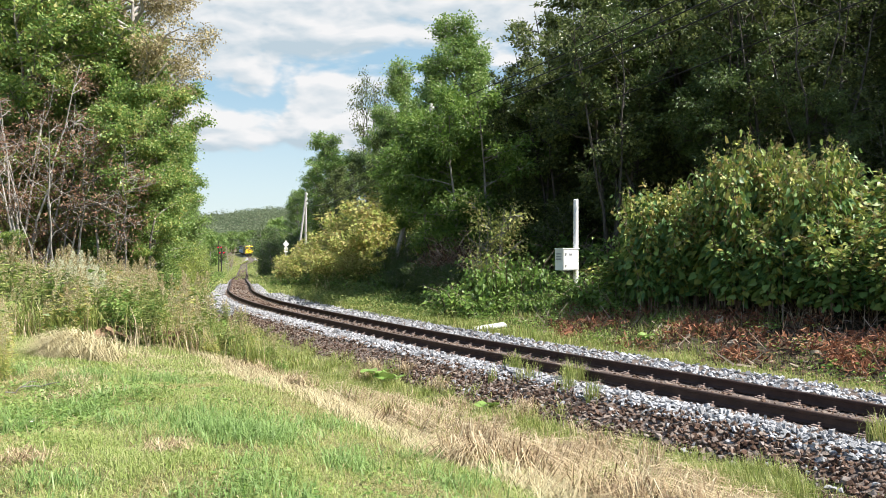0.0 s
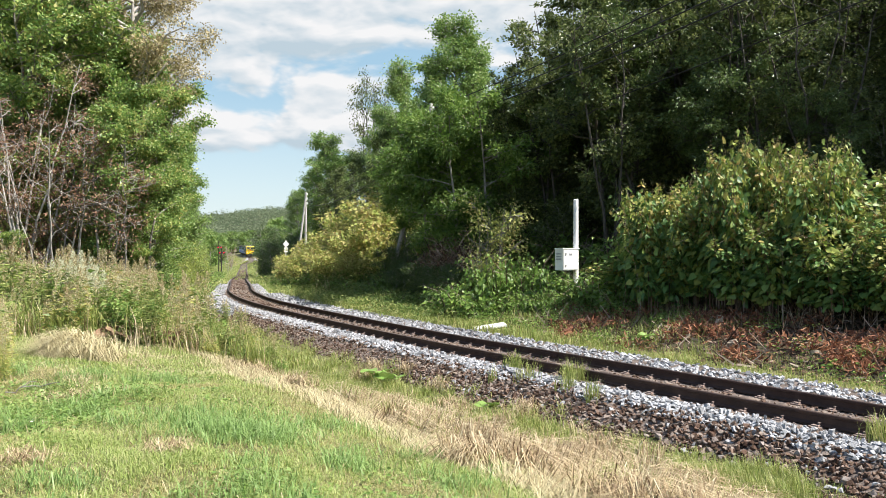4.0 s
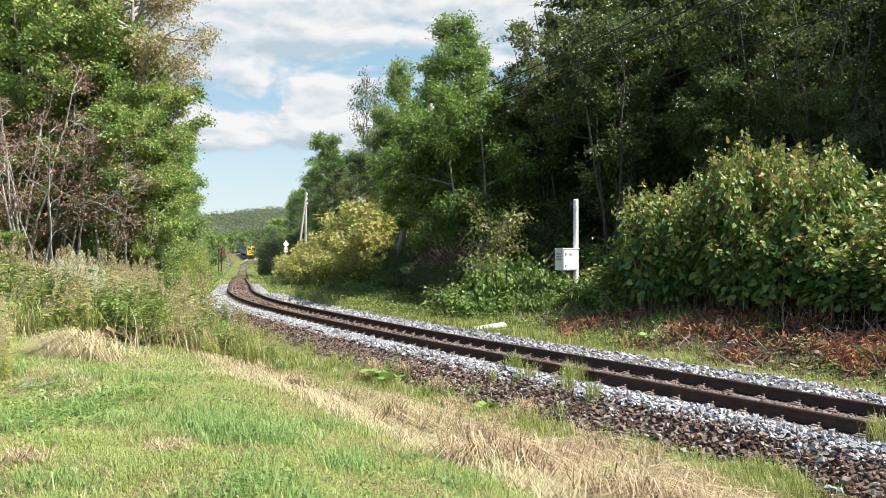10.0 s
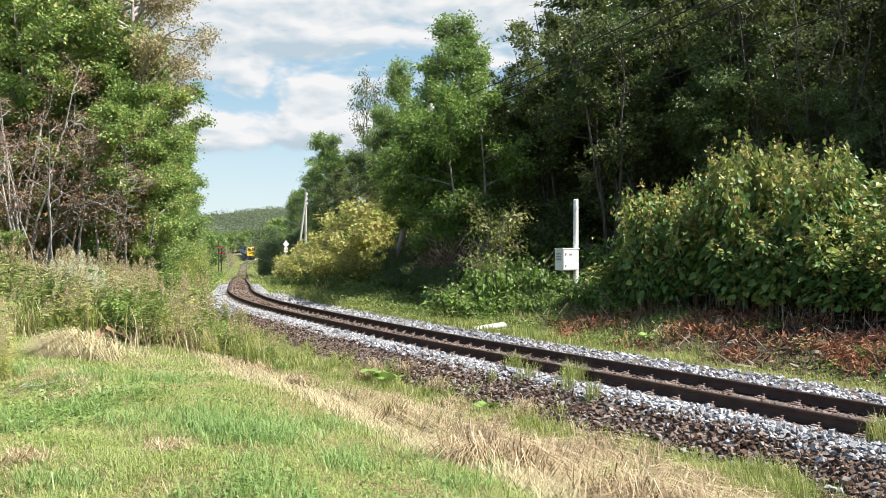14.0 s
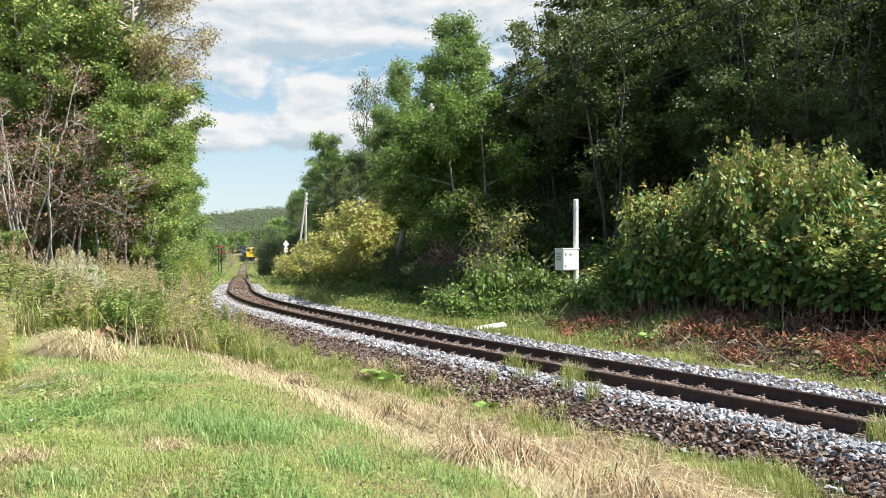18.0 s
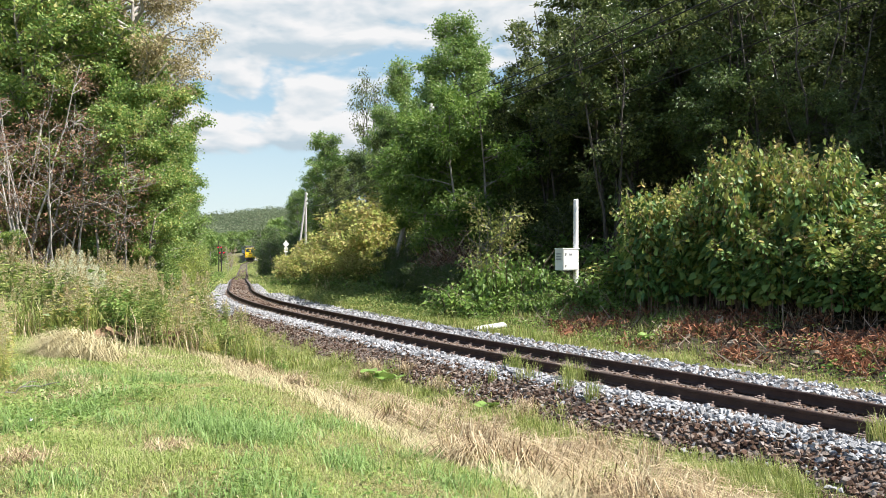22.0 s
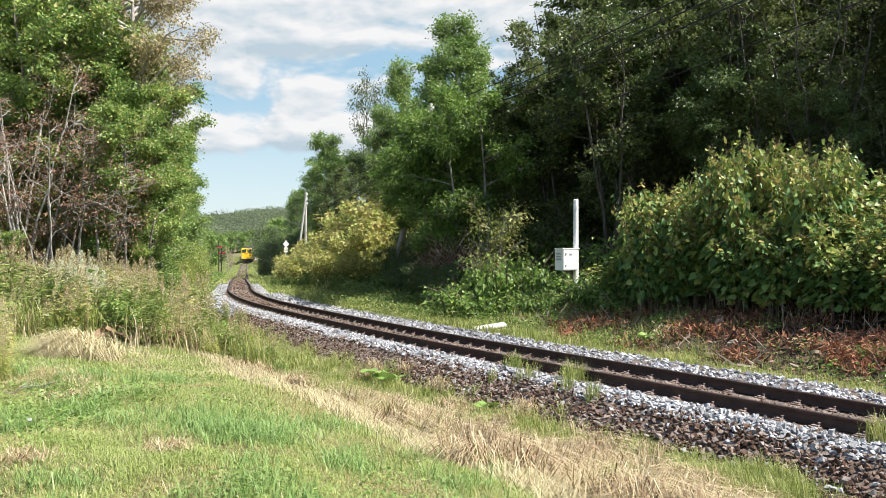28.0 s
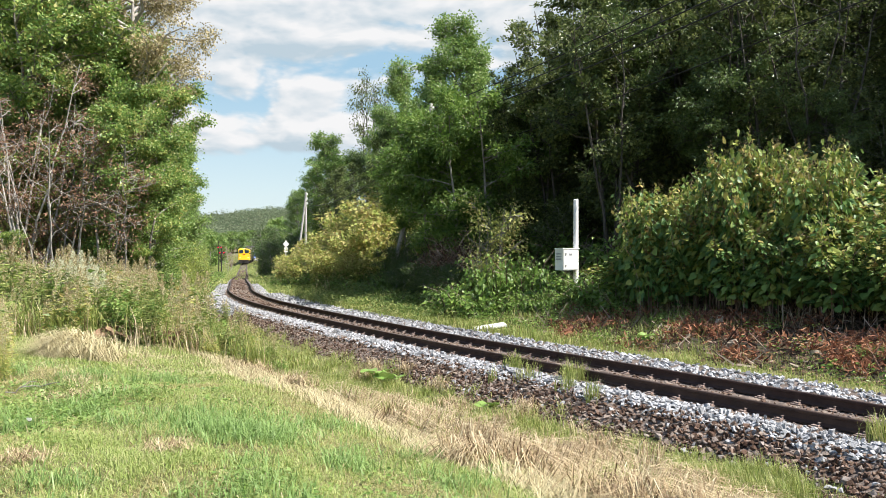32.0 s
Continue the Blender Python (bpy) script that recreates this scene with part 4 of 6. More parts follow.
def tree_meshes(seed, height, spread, base, leaves, size, wide=0.5, stems=1, trunk=0.14, limbs=16, twigs=5, clump=0.55, shape=0.5, lift=0.5, leaf_mat=None, bark=None, droop=0.3, up=0.35):
    """Wood and leaf meshes of a tree. shape: height share at which the crown is widest."""
    rng = np.random.default_rng(seed)
    wood, ends = [], []
    for k in range(stems):
        a = rng.uniform(0, 2 * np.pi)
        lean = (0.05 if stems == 1 else 0.28) * height * rng.uniform(0.5, 1.0)
        foot = np.array([0.25 * (stems > 1) * math.cos(a), 0.25 * (stems > 1) * math.sin(a), -0.3])
        top = np.array([lean * math.cos(a), lean * math.sin(a), height * rng.uniform(0.82, 0.97)])
        path = wander(foot, top, 9, 0.05 * height / 8, rng)
        r0 = trunk * (1 if stems == 1 else 0.7)
        rad = r0 * (1 - 0.85 * np.linspace(0, 1, 9))
        rad[0] *= 1.25
        wood.append(tube_arrays(path, rad, 7))
        for j in range(limbs // stems):
            f = base + (0.98 - base) * ((j + rng.uniform(0, 1)) / (limbs // stems))
            p = np.array([np.interp(f, np.linspace(0, 1, 9), path[:, i]) for i in range(3)])
            g = (f - base) / (1 - base)
            wide_at = max(0.12, 1 - abs(g - shape) / max(shape, 1 - shape)) ** 0.6
            ln = spread * wide_at * rng.uniform(0.6, 1.1)
            b = rng.uniform(0, 2 * np.pi)
            end = p + np.array([math.cos(b) * ln, math.sin(b) * ln, ln * lift * rng.uniform(0.3, 1.1)])
            lp = wander(p, end, 5, 0.06 * ln, rng)
            wood.append(tube_arrays(lp, np.linspace(r0 * 0.32, 0.012, 5), 5))
            for q in range(twigs):
                c = rng.uniform(0.35, 1.0)
                s0 = np.array([np.interp(c, np.linspace(0, 1, 5), lp[:, i]) for i in range(3)])
                dv = unit(rng.normal(size=3) + np.array([math.cos(b), math.sin(b), up]) * 0.9)
                s1 = s0 + dv * rng.uniform(0.3, 0.75) * (0.35 + 0.22 * spread)
                wood.append(tube_arrays(np.array([s0, (s0 + s1) / 2 + rng.normal(size=3) * 0.04, s1]), [0.011, 0.008, 0.004], 4))
                ends.append((s0, s1))
    e0, e1 = np.array([e[0] for e in ends]), np.array([e[1] for e in ends])
    i = rng.integers(0, len(ends), leaves)
    t = rng.uniform(0.1, 1.05, leaves)[:, None]
    spread_ = clump * rng.uniform(0.5, 1.2, len(ends))[i][:, None]
    p = e0[i] * (1 - t) + e1[i] * t + np.clip(rng.normal(size=(leaves, 3)), -1.7, 1.7) * spread_ * np.array([0.5, 0.5, 0.3])
    tip = unit(p - e0[i]) + rng.normal(size=(leaves, 3)) * 0.6 - np.array([0, 0, droop])
    lv, lf = leaf_arrays(p, tip, size * rng.uniform(0.65, 1.25, leaves), wide, rng, 0.45)
    wv, wf = joined(wood)
    return fast_mesh("trunk", wv, wf, bark, smooth=True), fast_mesh("crown", lv, lf, leaf_mat)


def plant(name, meshes, label, category, at, turn=0.0, scale=1.0, names=("trunk", "crown"), group="", sink=0.0, tall=1.0):
    ob = new(name)
    for nm, me in zip(names, meshes):
        o = new(nm, me)
        o.parent = ob
        if nm in ("stalk", "seed_head", "cane", "flower_spray"):
            tagged(o, kind="stuff")
    x, y = at
    ob.matrix_basis = pose(x, y, gz(x, y) - sink, 0, 0, turn)
    ob.scale = (scale, scale, scale * tall)
    return tagged(ob, label, category, group)


def plant_to(name, meshes, label, at, top, group, wide=1.0, turn=None):
    """Plants a tree so that its crown reaches the height top; wide scales its spread against that."""
    co = np.empty(len(meshes[1].vertices) * 3, np.float32)
    meshes[1].vertices.foreach_get("co", co)
    h = float(np.percentile(co[2::3], 99.8))
    x, y = at
    k = (top - gz(x, y)) / h
    return plant(name, meshes, label, "tree", at, rnd.uniform(0, 360) if turn is None else turn, k * wide, group=group, tall=1 / wide)


def rise_to(y, slope):
    """Height of a line of sight with that upward slope at y metres."""
    return EYE[2] + y * slope


ALDER = [tree_meshes(100 + i, 10.5, 2.7, 0.10, 24000, 0.15, 0.6, stems=3, trunk=0.13, limbs=45, twigs=9, clump=0.38, shape=0.45, leaf_mat=M_alder, bark=M_shade_bark) for i in range(3)]
WALNUT = [tree_meshes(110 + i, 8.0, 2.6, 0.10, 15000, 0.17, 0.42, stems=2, trunk=0.12, limbs=32, twigs=8, clump=0.42, shape=0.45, leaf_mat=M_walnut, bark=M_bark) for i in range(2)]
POPLAR = [tree_meshes(120 + i, 12.0, 2.0, 0.12, 25000, 0.12, 0.72, stems=1, trunk=0.17, limbs=60, twigs=8, clump=0.46, shape=0.25, lift=0.9, leaf_mat=M_poplar, bark=M_pale_bark) for i in range(2)]
BARE = [tree_meshes(130 + i, 9.0, 1.3, 0.16, 2600, 0.11, 0.5, stems=5, trunk=0.085, limbs=40, twigs=6, clump=0.4, shape=0.5, lift=1.1, leaf_mat=M_rusty, bark=M_pale_bark) for i in range(2)]
LEAFY = [tree_meshes(135 + i, 10.0, 2.4, 0.36, 28000, 0.122, 0.62, stems=2, trunk=0.13, limbs=36, twigs=8, clump=0.4, shape=0.5, lift=0.6, leaf_mat=M_leafy, bark=M_bark) for i in range(2)]
THIN = [tree_meshes(140, 13.0, 3.2, 0.36, 26000, 0.095, 0.6, stems=1, trunk=0.2, limbs=44, twigs=9, clump=0.42, shape=0.55, lift=0.7, leaf_mat=M_tan, bark=M_pale_bark)]
THICKET = [tree_meshes(170 + i, 3.6, 1.6, 0.04, 5200, 0.14, 0.55, stems=4, trunk=0.05, limbs=28, twigs=5, clump=0.6, shape=0.45, lift=0.6, leaf_mat=M_alder, bark=M_bark) for i in range(2)]
# built like SHRUB but with the darker leaf colour
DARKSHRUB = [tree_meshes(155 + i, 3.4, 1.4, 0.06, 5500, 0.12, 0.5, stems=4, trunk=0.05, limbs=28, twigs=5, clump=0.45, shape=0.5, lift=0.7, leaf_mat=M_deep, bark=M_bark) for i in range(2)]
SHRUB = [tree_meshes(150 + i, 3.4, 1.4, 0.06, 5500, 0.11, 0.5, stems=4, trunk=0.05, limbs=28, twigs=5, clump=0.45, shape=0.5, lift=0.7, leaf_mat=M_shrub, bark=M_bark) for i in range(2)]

RUSTY = tree_meshes(180, 5.2, 1.2, 0.5, 520, 0.11, 0.45, stems=1, trunk=0.05, limbs=14, twigs=5, clump=0.5, shape=0.5, lift=0.4, leaf_mat=M_rusty, bark=M_bark)
TWIGGY = tree_meshes(181, 3.4, 1.0, 0.1, 3400, 0.1, 0.5, stems=6, trunk=0.035, limbs=30, twigs=5, clump=0.5, shape=0.6, lift=0.9, leaf_mat=M_gold, bark=M_bark)
HIGH = tree_meshes(182, 8.0, 2.3, 0.45, 9000, 0.17, 0.42, stems=1, trunk=0.09, limbs=26, twigs=8, clump=0.36, shape=0.45, leaf_mat=M_walnut, bark=M_bark)
REACHING = tree_meshes(188, 8.0, 2.2, 0.46, 11000, 0.13, 0.5, stems=2, trunk=0.09, limbs=30, twigs=8, clump=0.3, shape=0.45, leaf_mat=M_deep, bark=M_shade_bark)
STEMMY = [tree_meshes(184 + i, 9.5, 1.7, 0.3, 4200, 0.14, 0.5, stems=4, trunk=0.1, limbs=36, twigs=6, clump=0.5, shape=0.6, lift=0.9, leaf_mat=M_alder, bark=M_shade_bark) for i in range(2)]
T_RIGHT = "leafy dark green alder with several grey stems on the bank"
rnd = random.Random(8)
for b, y, k, up_, w in [(0.145, 30, 0, 0.23, 1.0), (0.20, 28, 1, 0.31, 1.0), (0.26, 29, 2, 0.36, 1.0), (0.32, 27.5, 0, 0.38, 1.0), (0.385, 28, 1, 0.40, 1.0), (0.45, 27, 2, 0.40, 1.0), 
                        (0.11, 35, 1, 0.20, 0.9), (0.17, 36, 2, 0.28, 1.0), (0.24, 35, 0, 0.33, 1.0), (0.31, 35, 1, 0.36, 1.0), (0.38, 34, 2, 0.38, 1.0), 
                        # (0.565, 30) and (0.60, 25.5) are added at the edge to shade the corner
                        (0.15, 44, 0, 0.25, 1.0), (0.23, 45, 1, 0.30, 1.0), (0.32, 44, 2, 0.34, 1.0), (0.42, 43, 0, 0.36, 1.0), (0.53, 46, 1, 0.36, 1.1), (0.51, 37, 2, 0.30, 1.0), (0.565, 30, 1, 0.38, 1.0), (0.60, 25.5, 0, 0.40, 1.0), (0.075, 42, 2, 0.19, 0.8), (0.035, 45, 0, 0.17, 0.8),
                        (-0.015, 47, 1, 0.15, 0.8), (-0.055, 56, 2, 0.14, 0.8), (-0.085, 70, 0, 0.12, 0.9), (-0.125, 76, 1, 0.10, 0.9), (0.0, 60, 1, 0.17, 0.8), (0.06, 60, 2, 0.19, 0.8),
                        (0.11, 31, 2, 0.19, 1.0), (0.17, 31.5, 0, 0.27, 1.1), (0.23, 31.5, 1, 0.34, 1.1), (0.29, 31, 2, 0.38, 1.1), (0.355, 31, 0, 0.40, 1.1), (0.42, 30.5, 1, 0.40, 1.1), (0.28, 39, 1, 0.36, 1.1), (0.36, 39, 0, 0.38, 1.1), (0.44, 38, 2, 0.33, 1.1),
                        # last row: unseen alders added right of the view to shade the wood
                        (0.74, 22.5, 1, 0.60, 1.2), (0.86, 21, 2, 0.64, 1.2), (0.68, 26, 0, 0.52, 1.2), (0.80, 25, 1, 0.58, 1.2), (0.70, 30, 2, 0.48, 1.2)]:
    plant_to("alder_tree", ALDER[k], T_RIGHT, spot(b, y), rise_to(y, up_), "alders on the bank", w)
for b, y, k, up_, w in [(0.028, 31.5, 0, 0.19, 0.95), (0.068, 31, 1, 0.185, 1.0), (-0.012, 42, 1, 0.165, 0.9)]:
    plant_to("walnut_tree", WALNUT[k], "bright green walnut tree with long leaflets on the bank", spot(b, y), rise_to(y, up_), "walnuts on the bank", w)
for b, y, up_ in [(-0.008, 33.6, 0.15), (0.012, 32.5, 0.16)]:
    plant_to("walnut_tree", HIGH, "bright green walnut tree with a high crown beside the pole", spot(b, y), rise_to(y, up_), "walnuts on the bank", 1.05)
plant_to("walnut_tree", HIGH, "bright green walnut tree with a high crown beside the pole", spot(-0.022, 33), rise_to(33, 0.165), "walnuts on the bank", 1.0)
plant_to("walnut_tree", HIGH, "bright green walnut tree with a high crown beside the pole", spot(-0.045, 36.5), rise_to(36.5, 0.115), "walnuts on the bank", 1.0)
for b, y, k, up_ in [(0.205, 26.5, 0, 0.30), (0.335, 25.8, 0, 0.36), (0.40, 24.6, 1, 0.37), (0.45, 24.0, 0, 0.37)]:
    plant_to("alder_tree", STEMMY[k], "thin-leaved alder showing a sheaf of grey stems", spot(b, y), rise_to(y, up_), "alders on the bank", 1.0)
for b, y, up_, w in [(0.285, 25.2, 0.26, 1.0), (0.24, 27.5, 0.27, 1.0), (0.345, 24.0, 0.21, 1.1), (0.47, 22.6, 0.20, 1.1)]:
    plant_to("alder_tree", REACHING, "alder reaching out of the wood with sunlit leaves", spot(b, y), rise_to(y, up_), "alders on the bank", w)
for b, y, k, up_, w in [(0.018, 50, 0, 0.277, 1.1), (0.04, 51, 1, 0.24, 0.9), (-0.01, 52, 1, 0.225, 0.9), (-0.042, 57, 1, 0.222, 0.9), (-0.07, 70, 0, 0.17, 0.9), (-0.134, 80, 0, 0.136, 1.2), (-0.112, 82, 1, 0.115, 1.2),
                        (-0.155, 86, 1, 0.10, 1.1), (-0.172, 92, 0, 0.07, 1.1)]:
    plant_to("poplar_tree", POPLAR[k], "tall green poplar with a narrow pointed crown", spot(b, y), rise_to(y, up_), "poplars behind the bank", w)

for b, y, k, up_, w in [(-0.415, 26.5, 0, 0.26, 1.2), (-0.365, 28.5, 1, 0.19, 1.2), (-0.47, 29, 1, 0.34, 1.1), (-0.55, 28, 0, 0.36, 1.1), (-0.338, 33, 0, 0.17, 1.1), (-0.43, 36, 1, 0.36, 1.1), (-0.52, 37, 0, 0.36, 1.1),
                        (-0.325, 42, 1, 0.145, 1.2), (-0.50, 32, 0, 0.33, 1.1), (-0.39, 34, 1, 0.24, 1.1), (-0.44, 31, 0, 0.31, 1.1), (-0.355, 40, 0, 0.2, 1.1), (-0.385, 25.5, 1, 0.13, 1.3), (-0.345, 27.5, 0, 0.09, 1.3)]:
    plant_to("poplar_tree", POPLAR[k], "green poplar with a pale trunk behind tall weeds", spot(b, y), rise_to(y, up_), "poplars by the lawn", w)
for b, y, k, s in [(-0.485, 22.6, 0, 0.72), (-0.515, 22.8, 1, 0.8), (-0.46, 23.0, 1, 0.6), (-0.54, 23.5, 1, 0.76)]:
    plant("withered_tree", BARE[k], "many-stemmed pale grey tree with few rust-brown withered leaves", "tree", spot(b, y), rnd.uniform(0, 360), s, group="withered trees by the lawn")
for b, y, k, up_, w in [(-0.405, 26.5, 0, 0.245, 1.0), (-0.455, 27.5, 1, 0.285, 1.0), (-0.505, 28, 0, 0.34, 1.0), (-0.365, 27, 1, 0.205, 0.9), (-0.548, 28, 1, 0.36, 1.0), (-0.395, 24.2, 0, 0.20, 1.0), (-0.35, 25.0, 0, 0.12, 1.1), (-0.475, 26.5, 1, 0.30, 1.1), (-0.53, 22.4, 1, 0.03, 1.5)]:
    plant_to("leafy_tree", LEAFY[k], "sunlit broad-leaved tree with a dense green crown", spot(b, y), rise_to(y, up_), "leafy trees by the lawn", w)
for b, y, a, s in [(-0.362, 27.0, 40, 0.95), (-0.40, 29.5, 150, 1.0)]:
    plant("thinning_tree", THIN[0], "tall tree with pale branches and thin tan leaves", "tree", spot(b, y), a, s, group="thinning trees by the lawn")
for b, y, s in [(-0.372, 22.8, 0.9), (-0.39, 22.6, 0.72), (-0.43, 22.8, 1.0), (-0.408, 23.0, 1.1)]:
    plant("withered_sapling", RUSTY, "thin sapling with hanging rust-brown withered leaves", "tree", spot(b, y), rnd.uniform(0, 360), s, group="withered saplings")
plant_to("alder_tree", STEMMY[0], "half-bare grey alder with sparse leaves behind the bank", spot(-0.085, 80), rise_to(80, 0.215), "alders on the bank", 0.7, 80)
DEADBRUSH = tree_meshes(189, 1.6, 0.9, 0.05, 260, 0.09, 0.4, stems=9, trunk=0.022, limbs=54, twigs=5, clump=0.3, shape=0.6, lift=1.4, leaf_mat=M_rusty, bark=M_litter)
for b, y, s in [(0.008, 29.5, 1.0), (0.024, 28.8, 1.1), (0.04, 28.2, 1.0), (-0.01, 30.5, 0.9), (0.015, 30.8, 1.1), (-0.055, 39, 0.9)]:
    plant("dead_brush", DEADBRUSH, "tangle of dead brown twigs on the shaded slope", "shrub", spot(b, y), rnd.uniform(0, 360), s, group="dead brush on the bank")
plant("bare_shrub", TWIGGY, "sunlit twiggy shrub with few yellow leaves", "shrub", spot(0.055, 26.6), 20, 0.95)
for b, y, s in [(-0.31, 50, 0.75), (-0.312, 60, 0.72), (-0.302, 75, 0.7), (-0.298, 90, 0.8)]:
    plant("poplar_tree", POPLAR[rnd.randrange(2)], "slender green poplar beside the railway", "tree", spot(b, y), rnd.uniform(0, 360), s, group="poplars along the line")
for b, y, s in [(-0.30, 42, 0.8), (-0.315, 50, 0.8), (-0.312, 58, 0.9), (-0.306, 68, 0.9), (-0.302, 80, 1.0), (-0.296, 95, 1.1), (-0.292, 112, 1.2), (-0.285, 140, 1.3), (-0.33, 36, 0.9), (-0.32, 40, 0.8), (-0.308, 46, 0.75), (-0.345, 33.5, 0.7), (-0.325, 33, 0.6), (-0.335, 30, 0.7), (-0.315, 31.5, 0.65), (-0.30, 34, 0.6), (-0.35, 28.5, 0.7), (-0.375, 27, 0.65), (-0.36, 32, 0.8), (-0.41, 28, 0.8), (-0.5, 25.6, 1.25), (-0.54, 25.8, 1.3), (-0.465, 26.2, 1.3), (-0.445, 25.4, 1.0), (-0.52, 27.5, 1.6), (-0.48, 27.8, 1.7)]:
    plant("shrub", SHRUB[rnd.randrange(2)], "dense green shrub beside the railway", "shrub", spot(b, y), rnd.uniform(0, 360), s, group="shrubs along the line")


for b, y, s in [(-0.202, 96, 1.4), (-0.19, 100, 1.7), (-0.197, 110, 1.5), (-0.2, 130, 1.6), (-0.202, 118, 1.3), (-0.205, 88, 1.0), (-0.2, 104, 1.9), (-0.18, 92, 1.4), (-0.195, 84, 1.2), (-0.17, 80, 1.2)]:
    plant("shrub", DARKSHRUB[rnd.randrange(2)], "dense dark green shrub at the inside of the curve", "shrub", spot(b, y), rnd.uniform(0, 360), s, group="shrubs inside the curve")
for b, y, s in [(0.13, 29, 0.7), (0.10, 33, 0.8), (0.16, 33, 0.9), (0.2, 30, 0.8), (0.24, 32, 0.9), (0.29, 28.5, 0.8), (0.33, 31, 0.9), (0.37, 29, 0.9), (0.41, 32, 0.9), (0.45, 29, 0.9), (0.5, 30, 0.9), (0.55, 29, 0.9), (0.5, 26, 0.8), (0.535, 25, 0.8), (0.47, 27, 0.8), (0.53, 33, 1.1), (0.49, 34, 1.1),
                (0.06, 36, 0.8), (0.02, 37, 0.8), (-0.01, 39, 0.7), (0.04, 41, 0.9), (0.09, 40, 1.0), (0.14, 39, 1.0), (0.2, 38, 1.0), (0.26, 39, 1.0), (0.32, 38, 1.0), (0.38, 38, 1.0), (0.44, 38, 1.0), (0.5, 38, 1.0),
                (0.12, 48, 1.1), (0.2, 48, 1.1), (0.28, 48, 1.1), (0.36, 48, 1.1), (0.45, 48, 1.1), (0.54, 48, 1.1), (-0.03, 50, 1.0), (-0.06, 53, 1.0), (-0.09, 62, 1.0), (0.02, 48, 1.0), (0.07, 50, 1.0)]:
    plant("thicket_shrub", THICKET[rnd.randrange(2)], "dark leafy shrub in the shade of the bank trees", "shrub", spot(b, y), rnd.uniform(0, 360), s, group="undergrowth on the bank")


# dark leaf colour puts the tree shade of this slope into the shrubs
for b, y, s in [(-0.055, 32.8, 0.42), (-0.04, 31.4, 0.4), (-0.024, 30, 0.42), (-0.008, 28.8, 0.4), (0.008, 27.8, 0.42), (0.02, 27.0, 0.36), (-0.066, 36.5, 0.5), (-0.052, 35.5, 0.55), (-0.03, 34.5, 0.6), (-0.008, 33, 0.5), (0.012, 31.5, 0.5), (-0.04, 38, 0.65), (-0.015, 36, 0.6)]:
    plant("thicket_shrub", DARKSHRUB[rnd.randrange(2)], "green shrub below the poles, leaf colour darkened for the slope's shade", "shrub", spot(b, y), rnd.uniform(0, 360), s, group="undergrowth on the bank")


